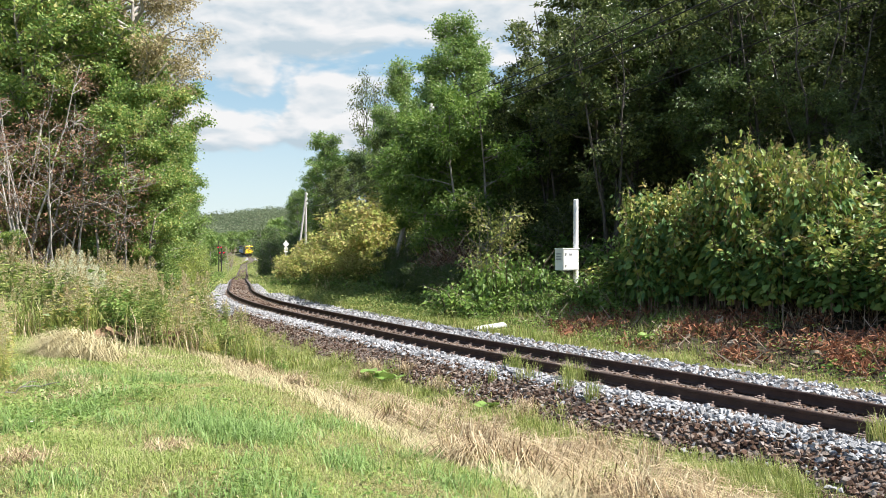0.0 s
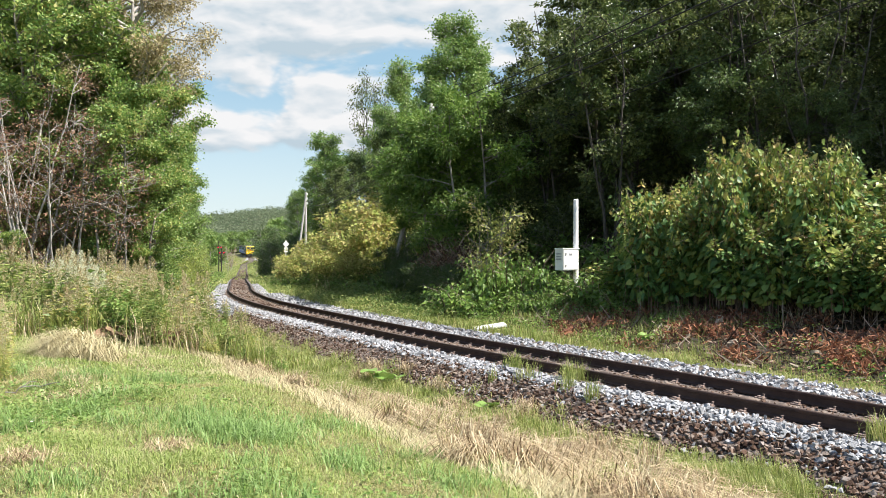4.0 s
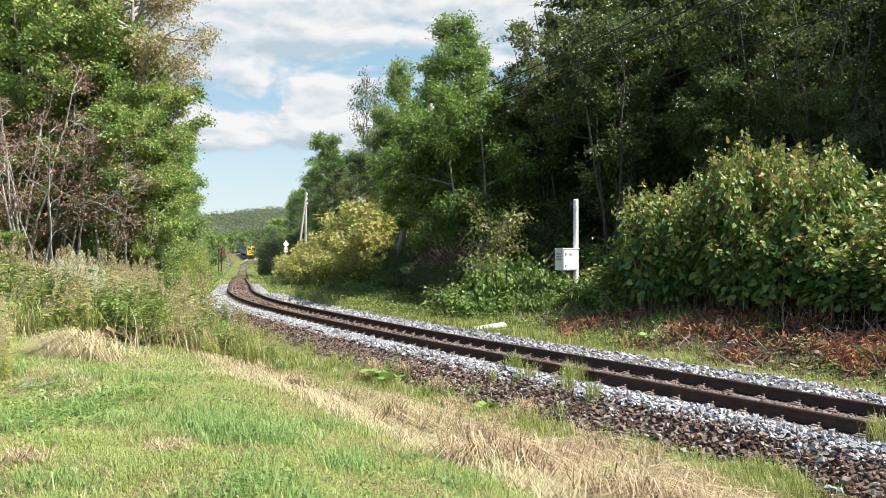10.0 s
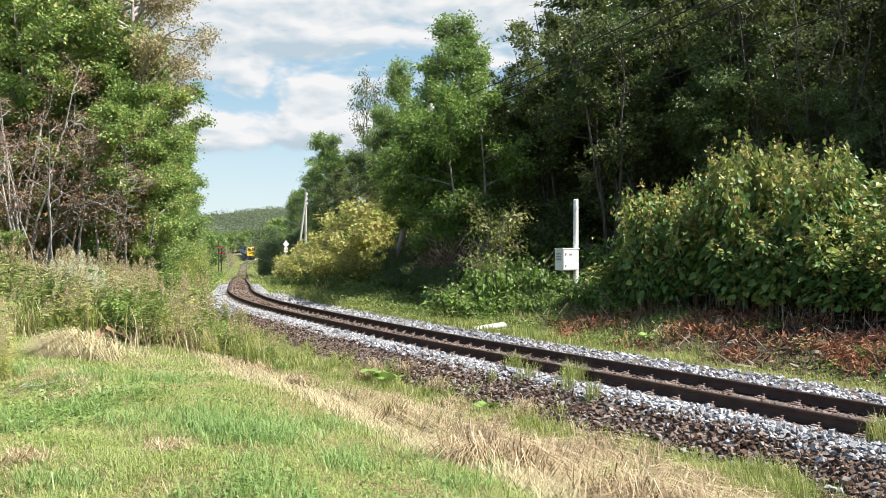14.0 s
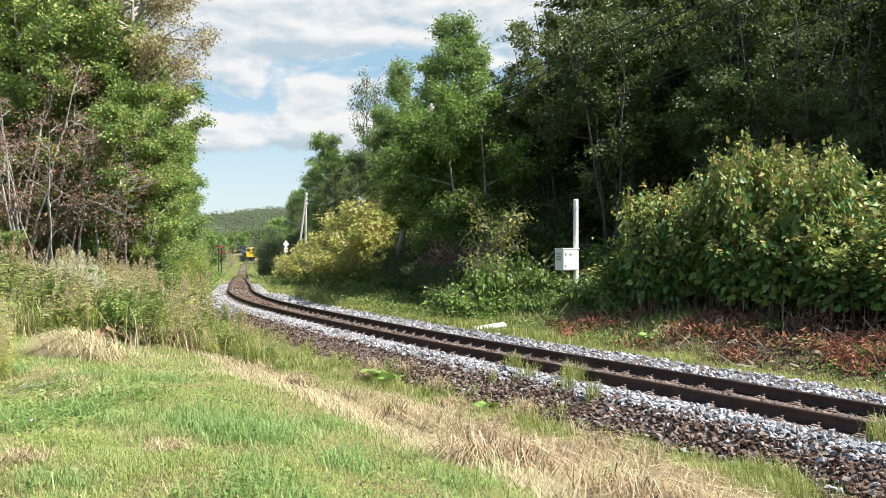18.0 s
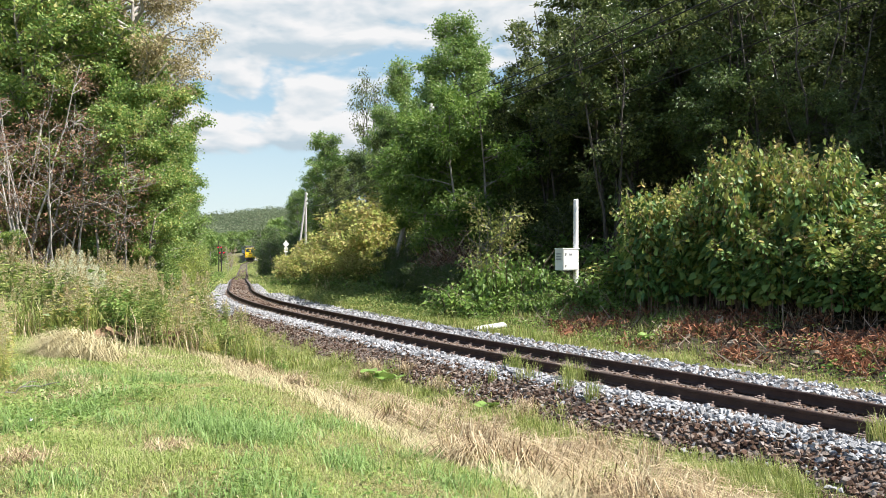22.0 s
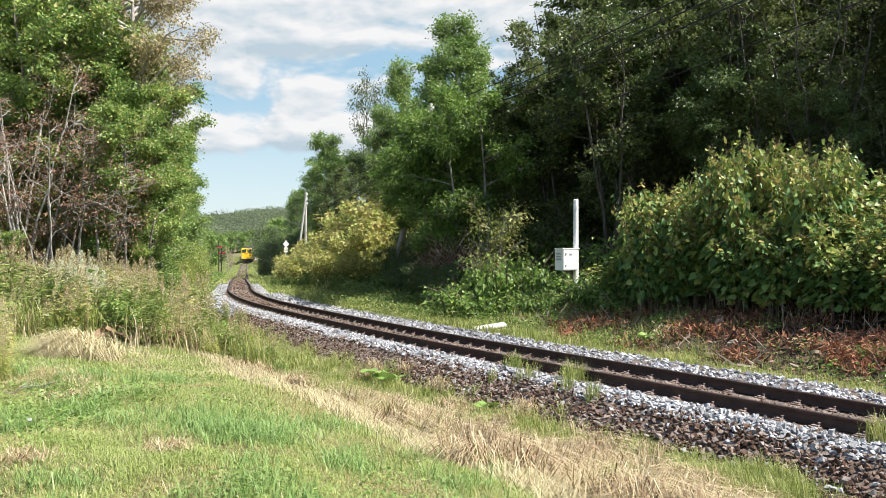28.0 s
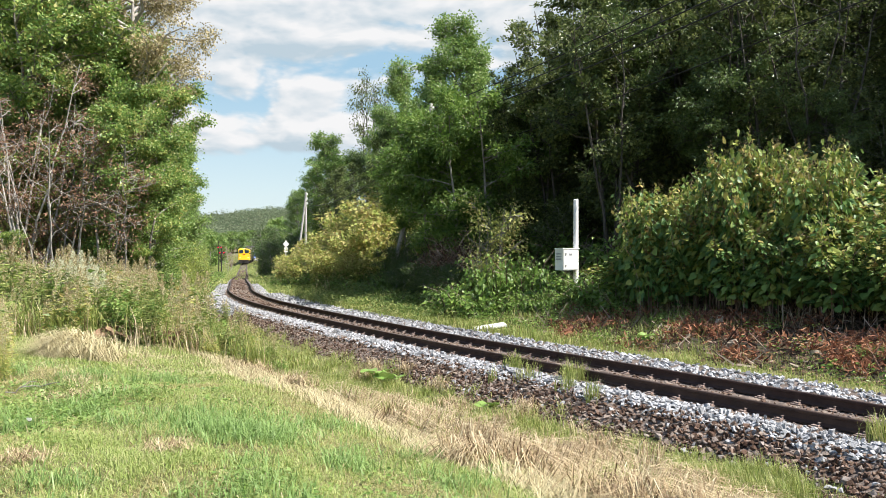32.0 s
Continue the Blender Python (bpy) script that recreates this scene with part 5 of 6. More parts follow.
def knotweed_meshes(seed, height, radius, stems, leaves, size, leaf_mat, sprays=0, top_mat=None):
    """Arching canes with large heart-shaped leaves; the tips branch into small leaves and upright flower sprays."""
    rng = np.random.default_rng(seed)
    wood, pts, tips, sizes, tp, tt, fp = [], [], [], [], [], [], []
    for _ in range(stems):
        a, r = rng.uniform(0, 2 * np.pi), radius * math.sqrt(rng.uniform(0, 1))
        foot = np.array([math.cos(a) * r * 0.7, math.sin(a) * r * 0.7, -0.1])
        h = height * rng.uniform(0.6, 1.08) * (1 - 0.25 * (r / radius) ** 2)
        out = np.array([math.cos(a), math.sin(a), 0]) * radius * rng.uniform(0.1, 0.7)
        path = np.array([foot, foot + out * 0.12 + [0, 0, h * 0.5], foot + out * 0.45 + [0, 0, h * 0.85], foot + out + [0, 0, h]]) + rng.normal(size=(4, 3)) * 0.03
        wood.append(tube_arrays(path, [0.013, 0.011, 0.008, 0.003], 4))
        n = leaves // stems
        t = 1 - rng.uniform(0.03, 0.74, n) ** 1.35
        q = np.stack([np.interp(t, [0, 0.5, 0.85, 1], path[:, k]) for k in range(3)], 1)
        b = rng.uniform(0, 2 * np.pi, n)
        dv = np.column_stack([np.cos(b), np.sin(b), rng.uniform(-0.35, 0.3, n)])
        pts.append(q + dv * rng.uniform(0.05, 0.3, (n, 1)))
        tips.append(dv + [0, 0, -0.4])
        sizes.append(size * rng.uniform(0.55, 1.25, n) * np.where(t > 0.8, 0.6, 1.0))
        for _ in range(3 if sprays else 0):
            u = rng.uniform(0.72, 1.0)
            s0 = np.array([np.interp(u, [0, 0.5, 0.85, 1], path[:, k]) for k in range(3)])
            s1 = s0 + np.array([*rng.normal(size=2) * 0.16, rng.uniform(0.12, 0.34)])
            wood.append(tube_arrays(np.array([s0, (s0 + s1) / 2 + [0, 0, 0.02], s1]), [0.006, 0.005, 0.003], 4))
            w = rng.uniform(0.1, 1.0, (13, 1))
            k = rng.normal(size=(13, 3))
            tp.append(s0 * (1 - w) + s1 * w + k * 0.04)
            tt.append(k * [1, 1, 0.4])
            fp.append(s1 + rng.normal(size=(sprays, 3)) * np.array([0.035, 0.035, 0.07]))
    p, tip = np.concatenate(pts), np.concatenate(tips)
    lv, lf = heart_arrays(p, tip, np.concatenate(sizes), rng, 0.62)
    wv, wf = joined(wood)
    out = [fast_mesh("cane", wv, wf, M_litter), fast_mesh("foliage", lv, lf, leaf_mat)]
    if sprays:
        fp, tp, tt = np.concatenate(fp), np.concatenate(tp), np.concatenate(tt)
        sv, sf = leaf_arrays(fp, rng.normal(size=fp.shape) + [0, 0, 1.0], rng.uniform(0.025, 0.06, len(fp)), 0.35, rng, 0.2)
        out.append(fast_mesh("flower_spray", sv, sf, M_spray))
        tv, tf = heart_arrays(tp, tt, rng.uniform(0.06, 0.16, len(tp)), rng, 0.6)
        out.append(fast_mesh("top_foliage", tv, tf, top_mat or leaf_mat))
    return out


KNOT = [knotweed_meshes(200 + i, 2.5, 1.2, 36, 2000, 0.22, M_knot, 12, M_sunny_top) for i in range(4)]
GOLD = [knotweed_meshes(210 + i, 2.4, 1.4, 40, 2600, 0.15, M_gold, 8, M_gold) for i in range(3)]
LOW = [knotweed_meshes(220 + i, 1.0, 1.0, 34, 760, 0.15, M_walnut) for i in range(3)]


def bush(name, kinds, label, places, group):
    made = []
    for x, y, s, tall in places:
        made.append(plant(name, kinds[rnd.randrange(len(kinds))], label, "bush", (x, y), rnd.uniform(0, 360), s, ("cane", "foliage", "flower_spray", "top_foliage"), group, tall=tall))
    return made


def crest(b):
    """Upward slope of the knotweed's skyline over a bearing."""
    return float(np.interp(b, [0.20, 0.235, 0.25, 0.30, 0.33, 0.345, 0.37, 0.40, 0.44, 0.46, 0.49, 0.52, 0.60], [0.0, 0.075, 0.085, 0.085, 0.095, 0.140, 0.118, 0.108, 0.138, 0.118, 0.104, 0.106, 0.108]))


right_bush = []
for ds in np.arange(-8.5, 5.6, 1.05):
    for d, drop in ((6.3, 0.062), (7.5, 0.03), (8.9, 0.0)):
        x, y = beside(S_NEAR + ds + rnd.uniform(-0.4, 0.4), d + rnd.uniform(-0.35, 0.35))
        b = x / max(y, 1)
        if 0.232 < b < 0.62:
            high = rise_to(y, crest(b) - drop - rnd.uniform(0.0, 0.018)) - gz(x, y)
            if high > 1.1:
                s_ = rnd.uniform(0.8, 1.0)
                right_bush.append((x, y, s_, high / 2.62 / s_))
for b, y in ((0.242, 21.6), (0.258, 21.0), (0.275, 21.8), (0.29, 20.8), (0.31, 21.5), (0.325, 20.6), (0.345, 20.2), (0.35, 19.6), (0.395, 20.0), (0.438, 19.0), (0.445, 18.4)):
    x, y = spot(b, y)
    high = rise_to(y, crest(b)) - gz(x, y)
    right_bush.append((x, y, 0.75, high / 2.62 / 0.75))
KNOT_BUSHES = bush("knotweed_bush", KNOT, "tall green knotweed bush on the bank, yellow-green tops coloured as sunlit", right_bush, "knotweed on the bank")
gold = [(*spot(b, y), s, 1.0) for b, y, s in [(-0.165, 46, 0.8), (-0.18, 50, 0.8), (-0.06, 42, 1.3), (-0.075, 45, 1.4), (-0.09, 44, 1.3), (-0.1, 48, 1.4), (-0.12, 50, 1.3), (-0.135, 54, 1.2), (-0.15, 56, 1.1), (-0.15, 62, 0.9),
                                          (-0.08, 40, 1.2), (-0.105, 43, 1.1), (-0.13, 47, 1.1), (-0.15, 50, 1.0), (-0.175, 56, 0.9), (-0.115, 41, 0.75), (-0.13, 43.5, 0.75), (-0.145, 46.5, 0.7), (-0.16, 50, 0.65), (-0.095, 39, 0.75), (-0.108, 45, 1.25), (-0.062, 40.5, 1.45), (-0.07, 43, 1.55), (-0.085, 46, 1.6), (-0.10, 50, 1.55), (-0.055, 44, 1.6), (-0.132, 40.8, 0.85), (-0.116, 39.4, 0.85), (-0.102, 38.2, 0.7)]]
bush("knotweed_bush", GOLD, "yellowing knotweed bush in full sun on the bank", gold, "yellowing knotweed")
low = [(*beside(S_NEAR + a, d), s, 1.0) for a, d, s in [(6, 5.6, 1.0), (7.2, 6.2, 1.1), (8.6, 5.8, 1.0), (10, 6.4, 1.1), (11.5, 6.0, 1.0), (13, 6.4, 1.1), (15, 6.2, 1.0), (17, 6.6, 1.2), (19, 6.4, 1.1), (22, 6.8, 1.2),
                                                     (25, 6.0, 1.1), (28, 5.4, 1.0), (31, 5.4, 1.0), (8, 8, 1.3), (11, 8.4, 1.4), (14.5, 8.6, 1.3), (18, 9, 1.4), (22, 9.4, 1.4)]]
low += [(*beside(S_NEAR + a, d), s, 1.0) for a, d, s in [(24, 4.2, 0.7), (27, 4.0, 0.7), (30, 4.2, 0.8), (33, 4.0, 0.8), (36, 4.2, 0.9), (39, 4.0, 0.9), (42, 4.2, 0.9), (20, 5.0, 0.8), (29, 7.0, 1.2), (34, 6.4, 1.1), (38, 6.0, 1.1), (4.6, 5.2, 0.8), (5.2, 6.6, 1.0)]]
low += [(*spot(b, y), s, 1.0) for b, y, s in [(0.03, 25.5, 1.1), (0.05, 24.6, 0.8), (0.075, 24.4, 0.8), (0.1, 24.0, 0.7), (0.06, 26.4, 1.2), (0.09, 26.0, 1.2), (0.015, 27.0, 1.0), (-0.272, 52, 0.7), (-0.276, 60, 0.8), (-0.274, 70, 0.9), (-0.27, 80, 0.9), (-0.272, 92, 1.0), (-0.268, 105, 1.0), (-0.285, 56, 1.0), (-0.285, 72, 1.2), (-0.282, 90, 1.3), (-0.265, 118, 1.0), (-0.27, 46, 0.6), (-0.285, 46, 0.8)]]
low += [(*spot(b, y), s, tl) for b, y, s, tl in [(0.048, 26.2, 1.0, 1.7), (0.075, 25.4, 1.0, 1.9), (0.1, 25.2, 1.0, 1.7), (0.118, 24.6, 0.8, 1.5), (0.19, 23.4, 0.7, 1.3), (0.5, 14.6, 0.35, 0.8), (0.53, 14.3, 0.35, 0.8)]]
low += [(*spot(b, y), s, 1.0) for b, y, s in [(-0.198, 52, 0.7), (-0.19, 50.5, 0.8), (-0.18, 48.5, 0.9), (-0.17, 46.5, 0.9), (-0.16, 45, 0.9), (-0.15, 43.3, 0.9), (-0.172, 51, 1.2), (-0.155, 48, 1.2), (-0.14, 41.3, 0.8), (-0.128, 39.6, 0.8), (-0.117, 38, 0.75), (-0.105, 36.4, 0.7),
                                             (-0.092, 34.6, 0.6), (-0.08, 33.2, 0.65), (-0.066, 31.6, 0.6), (-0.05, 30, 0.55), (-0.035, 28.6, 0.6), (-0.12, 40, 1.1), (-0.1, 38, 1.0), (-0.14, 44, 1.2)]]
low += [(*spot(b, y), s, tl) for b, y, s, tl in [(0.135, 23.2, 0.5, 1.5), (0.158, 23.0, 0.45, 1.4), (0.175, 22.8, 0.5, 1.3), (0.21, 22.6, 0.6, 1.6), (0.115, 23.6, 0.5, 1.5)]]
bush("low_bush", LOW, "low leafy green bush at the foot of the bank", low, "low bushes on the bank")


# ---- tall weeds by the lawn ----
def weed_meshes(seed, height, leaf_mat, size, wide, seeds, head_mat=None):
    """A clump of upright weed stalks with leaves and feathery tops."""
    rng = np.random.default_rng(seed)
    wood, q, tip, sq, st = [], [], [], [], []
    for _ in range(9):
        a, r = rng.uniform(0, 2 * np.pi), rng.uniform(0, 0.22)
        foot = np.array([math.cos(a) * r, math.sin(a) * r, -0.05])
        h = height * rng.uniform(0.65, 1.05)
        head = foot + np.array([math.cos(a) * 0.2 * rng.uniform(0, 1), math.sin(a) * 0.2 * rng.uniform(0, 1), h])
        path = wander(foot, head, 4, 0.02, rng)
        wood.append(tube_arrays(path, [0.007, 0.006, 0.005, 0.003], 4))
        n = 72
        t = rng.uniform(0.08, 0.95, n)
        p = np.stack([np.interp(t, np.linspace(0, 1, 4), path[:, k]) for k in range(3)], 1)
        dv = np.column_stack([rng.normal(size=(n, 2)), rng.uniform(-0.2, 0.4, n)])
        q.append(p + unit(dv) * rng.uniform(0.02, 0.14, (n, 1)))
        tip.append(dv + [0, 0, -0.2])
        m = seeds
        u = rng.uniform(0, 1, m)
        sq.append(head + np.column_stack([rng.normal(size=(m, 2)) * (0.05 * (1.15 - u))[:, None], -0.2 + 0.42 * u]))
        st.append(np.column_stack([rng.normal(size=(m, 2)) * 0.7, np.ones(m)]))
    q, tip = np.concatenate(q), np.concatenate(tip)
    lv, lf = leaf_arrays(q, tip, size * rng.uniform(0.6, 1.3, len(q)), wide, rng, 0.45)
    wv, wf = joined(wood)
    out = [fast_mesh("stalk", wv, wf, M_weed), fast_mesh("foliage", lv, lf, leaf_mat)]
    if seeds:
        sq, st = np.concatenate(sq), np.concatenate(st)
        sv, sf = leaf_arrays(sq, st, rng.uniform(0.025, 0.06, len(sq)), 0.3, rng, 0.2)
        out.append(fast_mesh("seed_head", sv, sf, head_mat or M_seed))
    return out


def weeds():
    rng = np.random.default_rng(31)
    keep = lambda xy, d: (d < -4.9) & (xy[:, 1] > 14.6 + 0.9 * wavy(xy, 1.3, 1)) & (xy[:, 0] < -2.6 - 0.22 * (xy[:, 1] - 15))
    kinds = [weed_meshes(300, 1.2, M_weed, 0.12, 0.3, 80), weed_meshes(301, 1.4, M_weed, 0.13, 0.26, 100), weed_meshes(302, 1.1, M_herb, 0.11, 0.45, 0), weed_meshes(303, 1.3, M_gold, 0.11, 0.3, 110),
             weed_meshes(304, 0.9, M_herb, 0.11, 0.4, 30)]
    p = field(700, -16, -2.6, 14, 33, keep, rng)[:215]
    for x, y, z in p:
        s = rng.uniform(0.75, 1.2) * min(1.0, 0.55 + (y - 14) / 5) * (0.8 if x > -5 else 1.0)
        plant("weed_clump", kinds[(0, 1, 1, 4, 3, 2, 3)[rng.integers(0, 7)]], "tall green weed clump with straw-coloured seed heads", "weeds", (x, y), rng.uniform(0, 360), s, ("stalk", "foliage", "seed_head"), "weeds by the lawn")
    for x, y, s in [(-5.6, 10.6, 0.5), (-5.9, 11.2, 0.6), (-6.4, 12.1, 0.7), (-6.1, 11.7, 0.5), (-5.3, 10.2, 0.4), (-6.9, 12.9, 0.8), (-3.1, 16.4, 0.4), (-3.6, 18.0, 0.5), (-4.2, 20, 0.5), (-5, 22, 0.6), (-6.0, 25, 0.6), (-7.2, 28, 0.6)]:
        plant("weed_clump", kinds[rng.integers(0, 5)], "low green weed clump at the edge of the lawn", "weeds", (x, y), rng.uniform(0, 360), s, ("stalk", "foliage", "seed_head"), "weeds by the lawn")
    p = np.concatenate([field(12000, -17, -2.5, 14.2, 34, keep, rng), tufts(320, 50, 0.1, -14, -2.6, 13.8, 21, keep, rng)])
    grass("weed_undergrowth", "dense long grass between the tall weeds", [blade_arrays(p, rng.uniform(0.4, 1.0, len(p)), rng.uniform(0.1, 0.8, len(p)), 0.009, rng)], M_verge, "weeds")
    p = np.concatenate([field(1800, -17, -2.5, 14.5, 34, keep, rng), tufts(90, 40, 0.24, -12, -3.6, 14, 19, keep, rng)])
    grass("dry_weed_stalks", "dry yellow grass stalks among the weeds", [blade_arrays(p, rng.uniform(0.4, 1.05, len(p)), rng.uniform(0.1, 1.1, len(p)), 0.007, rng)], M_dry, "weeds")
    c = tufts(420, 40, 0.16, -15, -2.6, 13.8, 24, keep, rng)
    c[:, 2] += rng.uniform(0.05, 0.6, len(c))
    tip = np.column_stack([rng.normal(size=(len(c), 2)), rng.uniform(-0.3, 0.5, len(c))])
    grass("weed_leaves", "fresh green leaves low down between the tall weeds", [leaf_arrays(c, tip, rng.uniform(0.06, 0.16, len(c)), 0.4, rng, 0.5)], M_weed, "weeds")


weeds()
FLOWER = weed_meshes(310, 1.0, M_herb, 0.12, 0.45, 170, M_cream)
for x, y, s in [(*spot(0.045, 27.5), 1.3), (*spot(0.05, 27.0), 1.1), (*spot(0.038, 27.2), 1.0), (*spot(-0.425, 16.6), 1.32), (*spot(-0.41, 16.8), 1.25), (*spot(-0.435, 17.0), 1.3), (*spot(-0.31, 19.5), 0.9), (*spot(-0.3, 21), 0.9)]:
    plant("flowering_weed", FLOWER, "green weed with pale cream flower heads", "weeds", (x, y), rnd.uniform(0, 360), s, ("stalk", "foliage", "seed_head"), "flowering weeds")


# ---- railway equipment ----
def equipment_box():
    x, y = spot(0.152, 24)
    z = gz(x, y)
    thing = tagged(new("signal_box_post"), "white enamel equipment box on a white steel post in the bushes", "signal box")
    thing.matrix_basis = pose(x, y, z, 0, 0, 0)
    top = 3.39 - z
    bm = bmesh.new()
    add_cyl(bm, 0.075, 0.07, top + 0.25, (0.12, 0.02, -0.25), 20)
    part("post", bm, M_white, thing)
    bm = bmesh.new()
    add_cyl(bm, 0.074, 0.05, 0.02, (0.12, 0.02, top), 20)
    part("post_cap", bm, M_white, thing)
    turn = pose(0, 0, 0, 0, 0, 24)
    zb = 1.7 - z
    body = box_part("cabinet", (0.52, 0.42, 0.6), (-0.16, -0.12, zb), M_white, thing, 0.015, turn=turn)
    f = turn @ Vector((0, -0.215, 0)) + Vector((-0.16, -0.12, zb))
    box_part("door", (0.47, 0.012, 0.55), f, M_white, body, 0.004, turn=turn)
    for dz in (0.16, -0.16):
        box_part("latch", (0.03, 0.03, 0.05), f + turn @ Vector((-0.17, -0.01, dz)), M_grey, body, 0.004, turn=turn)
    box_part("nameplate", (0.10, 0.006, 0.05), f + turn @ Vector((-0.02, -0.008, 0.15)), M_grey, body, turn=turn)
    s = turn @ Vector((-0.263, 0, 0)) + Vector((-0.16, -0.12, zb))
    for i in range(5):
        box_part("vent_slat", (0.012, 0.26, 0.022), s + turn @ Vector((0, 0, 0.18 - i * 0.045)), M_grey, body, 0.003, turn=turn)
    box_part("roof", (0.56, 0.46, 0.025), (-0.16, -0.12, zb + 0.31), M_white, thing, 0.006, turn=turn)
    for dz in (-0.15, 0.15):
        box_part("bracket", (0.26, 0.05, 0.04), (0.0, 0.02, zb + dz), M_grey, thing, 0.004)


equipment_box()


def concrete_slab():
    x, y = spot(0.0553, 21.6)
    ob = tagged(new("trough_lid"), "pale grey concrete cable-trough lid lying in the grass", "concrete slab")
    ob.matrix_basis = pose(x, y, gz(x, y) + 0.14, 4, -8, 8)
    box_part("slab", (0.8, 0.36, 0.06), (0, 0, 0), M_white, ob, 0.01)


concrete_slab()


def marker_sign():
    x, y = spot(-0.1853, 62)
    z = gz(x, y)
    k = 62 / 1500
    ob = tagged(new("trackside_sign"), "white diamond sign over a square plate on a thin post", "sign")
    ob.matrix_basis = pose(x, y, z, 0, 0, 28)
    top = 2 + 16 * k - z
    cyl_part("post", 0.03, 0.03, top + 0.2, (0, 0.02, -0.2), M_white, ob, 10)
    box_part("diamond_plate", (0.33, 0.012, 0.33), (0, 0, top - 0.3), M_white, ob, 0.003, turn=pose(0, 0, 0, 0, 45, 0))
    box_part("square_plate", (0.27, 0.012, 0.34), (0, 0, top - 0.72), M_white, ob, 0.003)


marker_sign()


def utility_pole(name, base, top_z, r, brace):
    x, y = base
    z = gz(x, y)
    ob = tagged(new(name), "grey concrete utility pole with a slanting brace among the trees", "utility pole", "poles along the line")
    ob.matrix_basis = pose(x, y, z)
    h = top_z - z
    cyl_part("pole", r, r * 0.72, h + 0.4, (0, 0, -0.4), M_concrete, ob, 16)
    foot, head = Vector((brace[0], brace[1], gz(x + brace[0], y + brace[1]) - z - 0.2)), Vector((0.0, -0.05, h * 0.93))
    d = head - foot
    bm = bmesh.new()
    add_cyl(bm, r * 0.85, r * 0.65, d.length, foot, 14, d.to_track_quat("Z", "Y").to_matrix().to_4x4())
    part("brace", bm, M_concrete, ob)
    for dz in (-0.25, -0.6, -0.95):
        cyl_part("insulator", 0.045, 0.03, 0.14, (0.12, 0.0, h + dz), M_white, ob, 10)
    cyl_part("band", r * 0.8, r * 0.8, 0.06, (0, 0, h - 0.8), M_black, ob, 16)
    return Vector((x, y + 0.12, top_z - 0.28))


P1 = utility_pole("utility_pole", spot(-0.0145, 37), 8.35, 0.115, (-1.8, -1.2))
P2 = utility_pole("utility_pole", spot(-0.162, 66), 6.45, 0.115, (-0.75, -0.4))
P0 = Vector((8.05, 12.0, 7.9))
P3 = Vector((-30, 120, 6.0))


def wire(a, b, sag, r=0.012):
    t = np.linspace(0, 1, 24)
    path = np.array(a)[None] * (1 - t[:, None]) + np.array(b)[None] * t[:, None]
    path[:, 2] -= sag * 4 * t * (1 - t)
    v, f = tube_arrays(path, np.full(24, r), 5)
    tagged(new("overhead_wire", fast_mesh("overhead_wire", v, f, M_black, smooth=True)), "black overhead wire strung along the utility poles", "wire", "wires along the line")


for dx, dz in ((0.12, 0.1), (0.12, -0.25), (0.12, -0.6)):
    o = Vector((dx, 0, dz))
    wire(P0 + o, P1 + o, 0.25, 0.018)
    wire(P1 + o, P2 + o, 0.6)
    wire(P2 + o, P3 + o, 0.6)
wire(P0 + Vector((3.3, 0, -0.2)), P1 + Vector((0, 0, -2.4)), 0.15, 0.016)
wire(P1 + Vector((0, 0, -1.0)), P2 + Vector((0, 0, -0.8)), 0.9, 0.018)


def crossing_signal(at, turn, lamp_z, top_z):
    x, y = at
    z = gz(x, y)
    ob = tagged(new("crossing_signal"), "level crossing signal post with red lamps on dark backboards", "crossing signal", "crossing signals")
    ob.matrix_basis = pose(x, y, z, 0, 0, turn)
    h = lamp_z - z
    cyl_part("post", 0.09, 0.07, top_z - z + 0.2, (0, 0, -0.2), M_soot, ob, 12)
    for x_ in (-0.3, 0.3):
        b = cyl_part("backboard", 0.19, 0.19, 0.05, (x_, -0.06, h), M_black, ob, 20, pose(0, 0, 0, 90, 0, 0))
        cyl_part("red_lamp", 0.085, 0.08, 0.06, (x_, -0.11, h), M_lamp, b, 16, pose(0, 0, 0, 90, 0, 0))
    box_part("lamp_arm", (0.9, 0.06, 0.06), (0, 0, h), M_soot, ob)
    cyl_part("bell", 0.12, 0.05, 0.2, (0, 0, top_z - z), M_soot, ob, 12)
    return ob


plant("bare_birch", BARE[1], "pale leafless birch stems beside the line", "tree", spot(-0.2525, 160), 30, 0.6)
plant("bare_birch", BARE[0], "pale leafless birch stems beside the line", "tree", spot(-0.249, 172), 80, 0.55)
crossing_signal(spot(-0.2645, 128), 60, 2.25, 3.0)
crossing_signal(spot(-0.2613, 124), 35, 1.45, 2.0)


def fallen_twig(x, y, length, turn):
    """A forked dead twig lying in the grass."""
    ob = tagged(new("fallen_twig"), "brown dead twig lying on the lawn", "twig")
    ob.matrix_basis = pose(x, y, gz(x, y) + 0.05, 0, -4, turn)
    r_ = np.random.default_rng(int(turn))
    path = wander(np.array([0.0, 0, 0]), np.array([length, 0, 0.05]), 7, 0.015, r_)
    v, f = tube_arrays(path, np.linspace(0.009, 0.003, 7), 6)
    part("stem", fast_mesh("stem", v, f, M_bark, smooth=True), None, ob)
    for k, side in ((2, 1), (4, -1)):
        fork = wander(path[k], path[k] + np.array([length * 0.3, side * length * 0.18, 0.04]), 4, 0.01, r_)
        v, f = tube_arrays(fork, np.linspace(0.006, 0.003, 4), 5)
        part("side_twig", fast_mesh("side_twig", v, f, M_bark, smooth=True), None, ob)


fallen_twig(-4.75, 9.2, 0.55, 14)


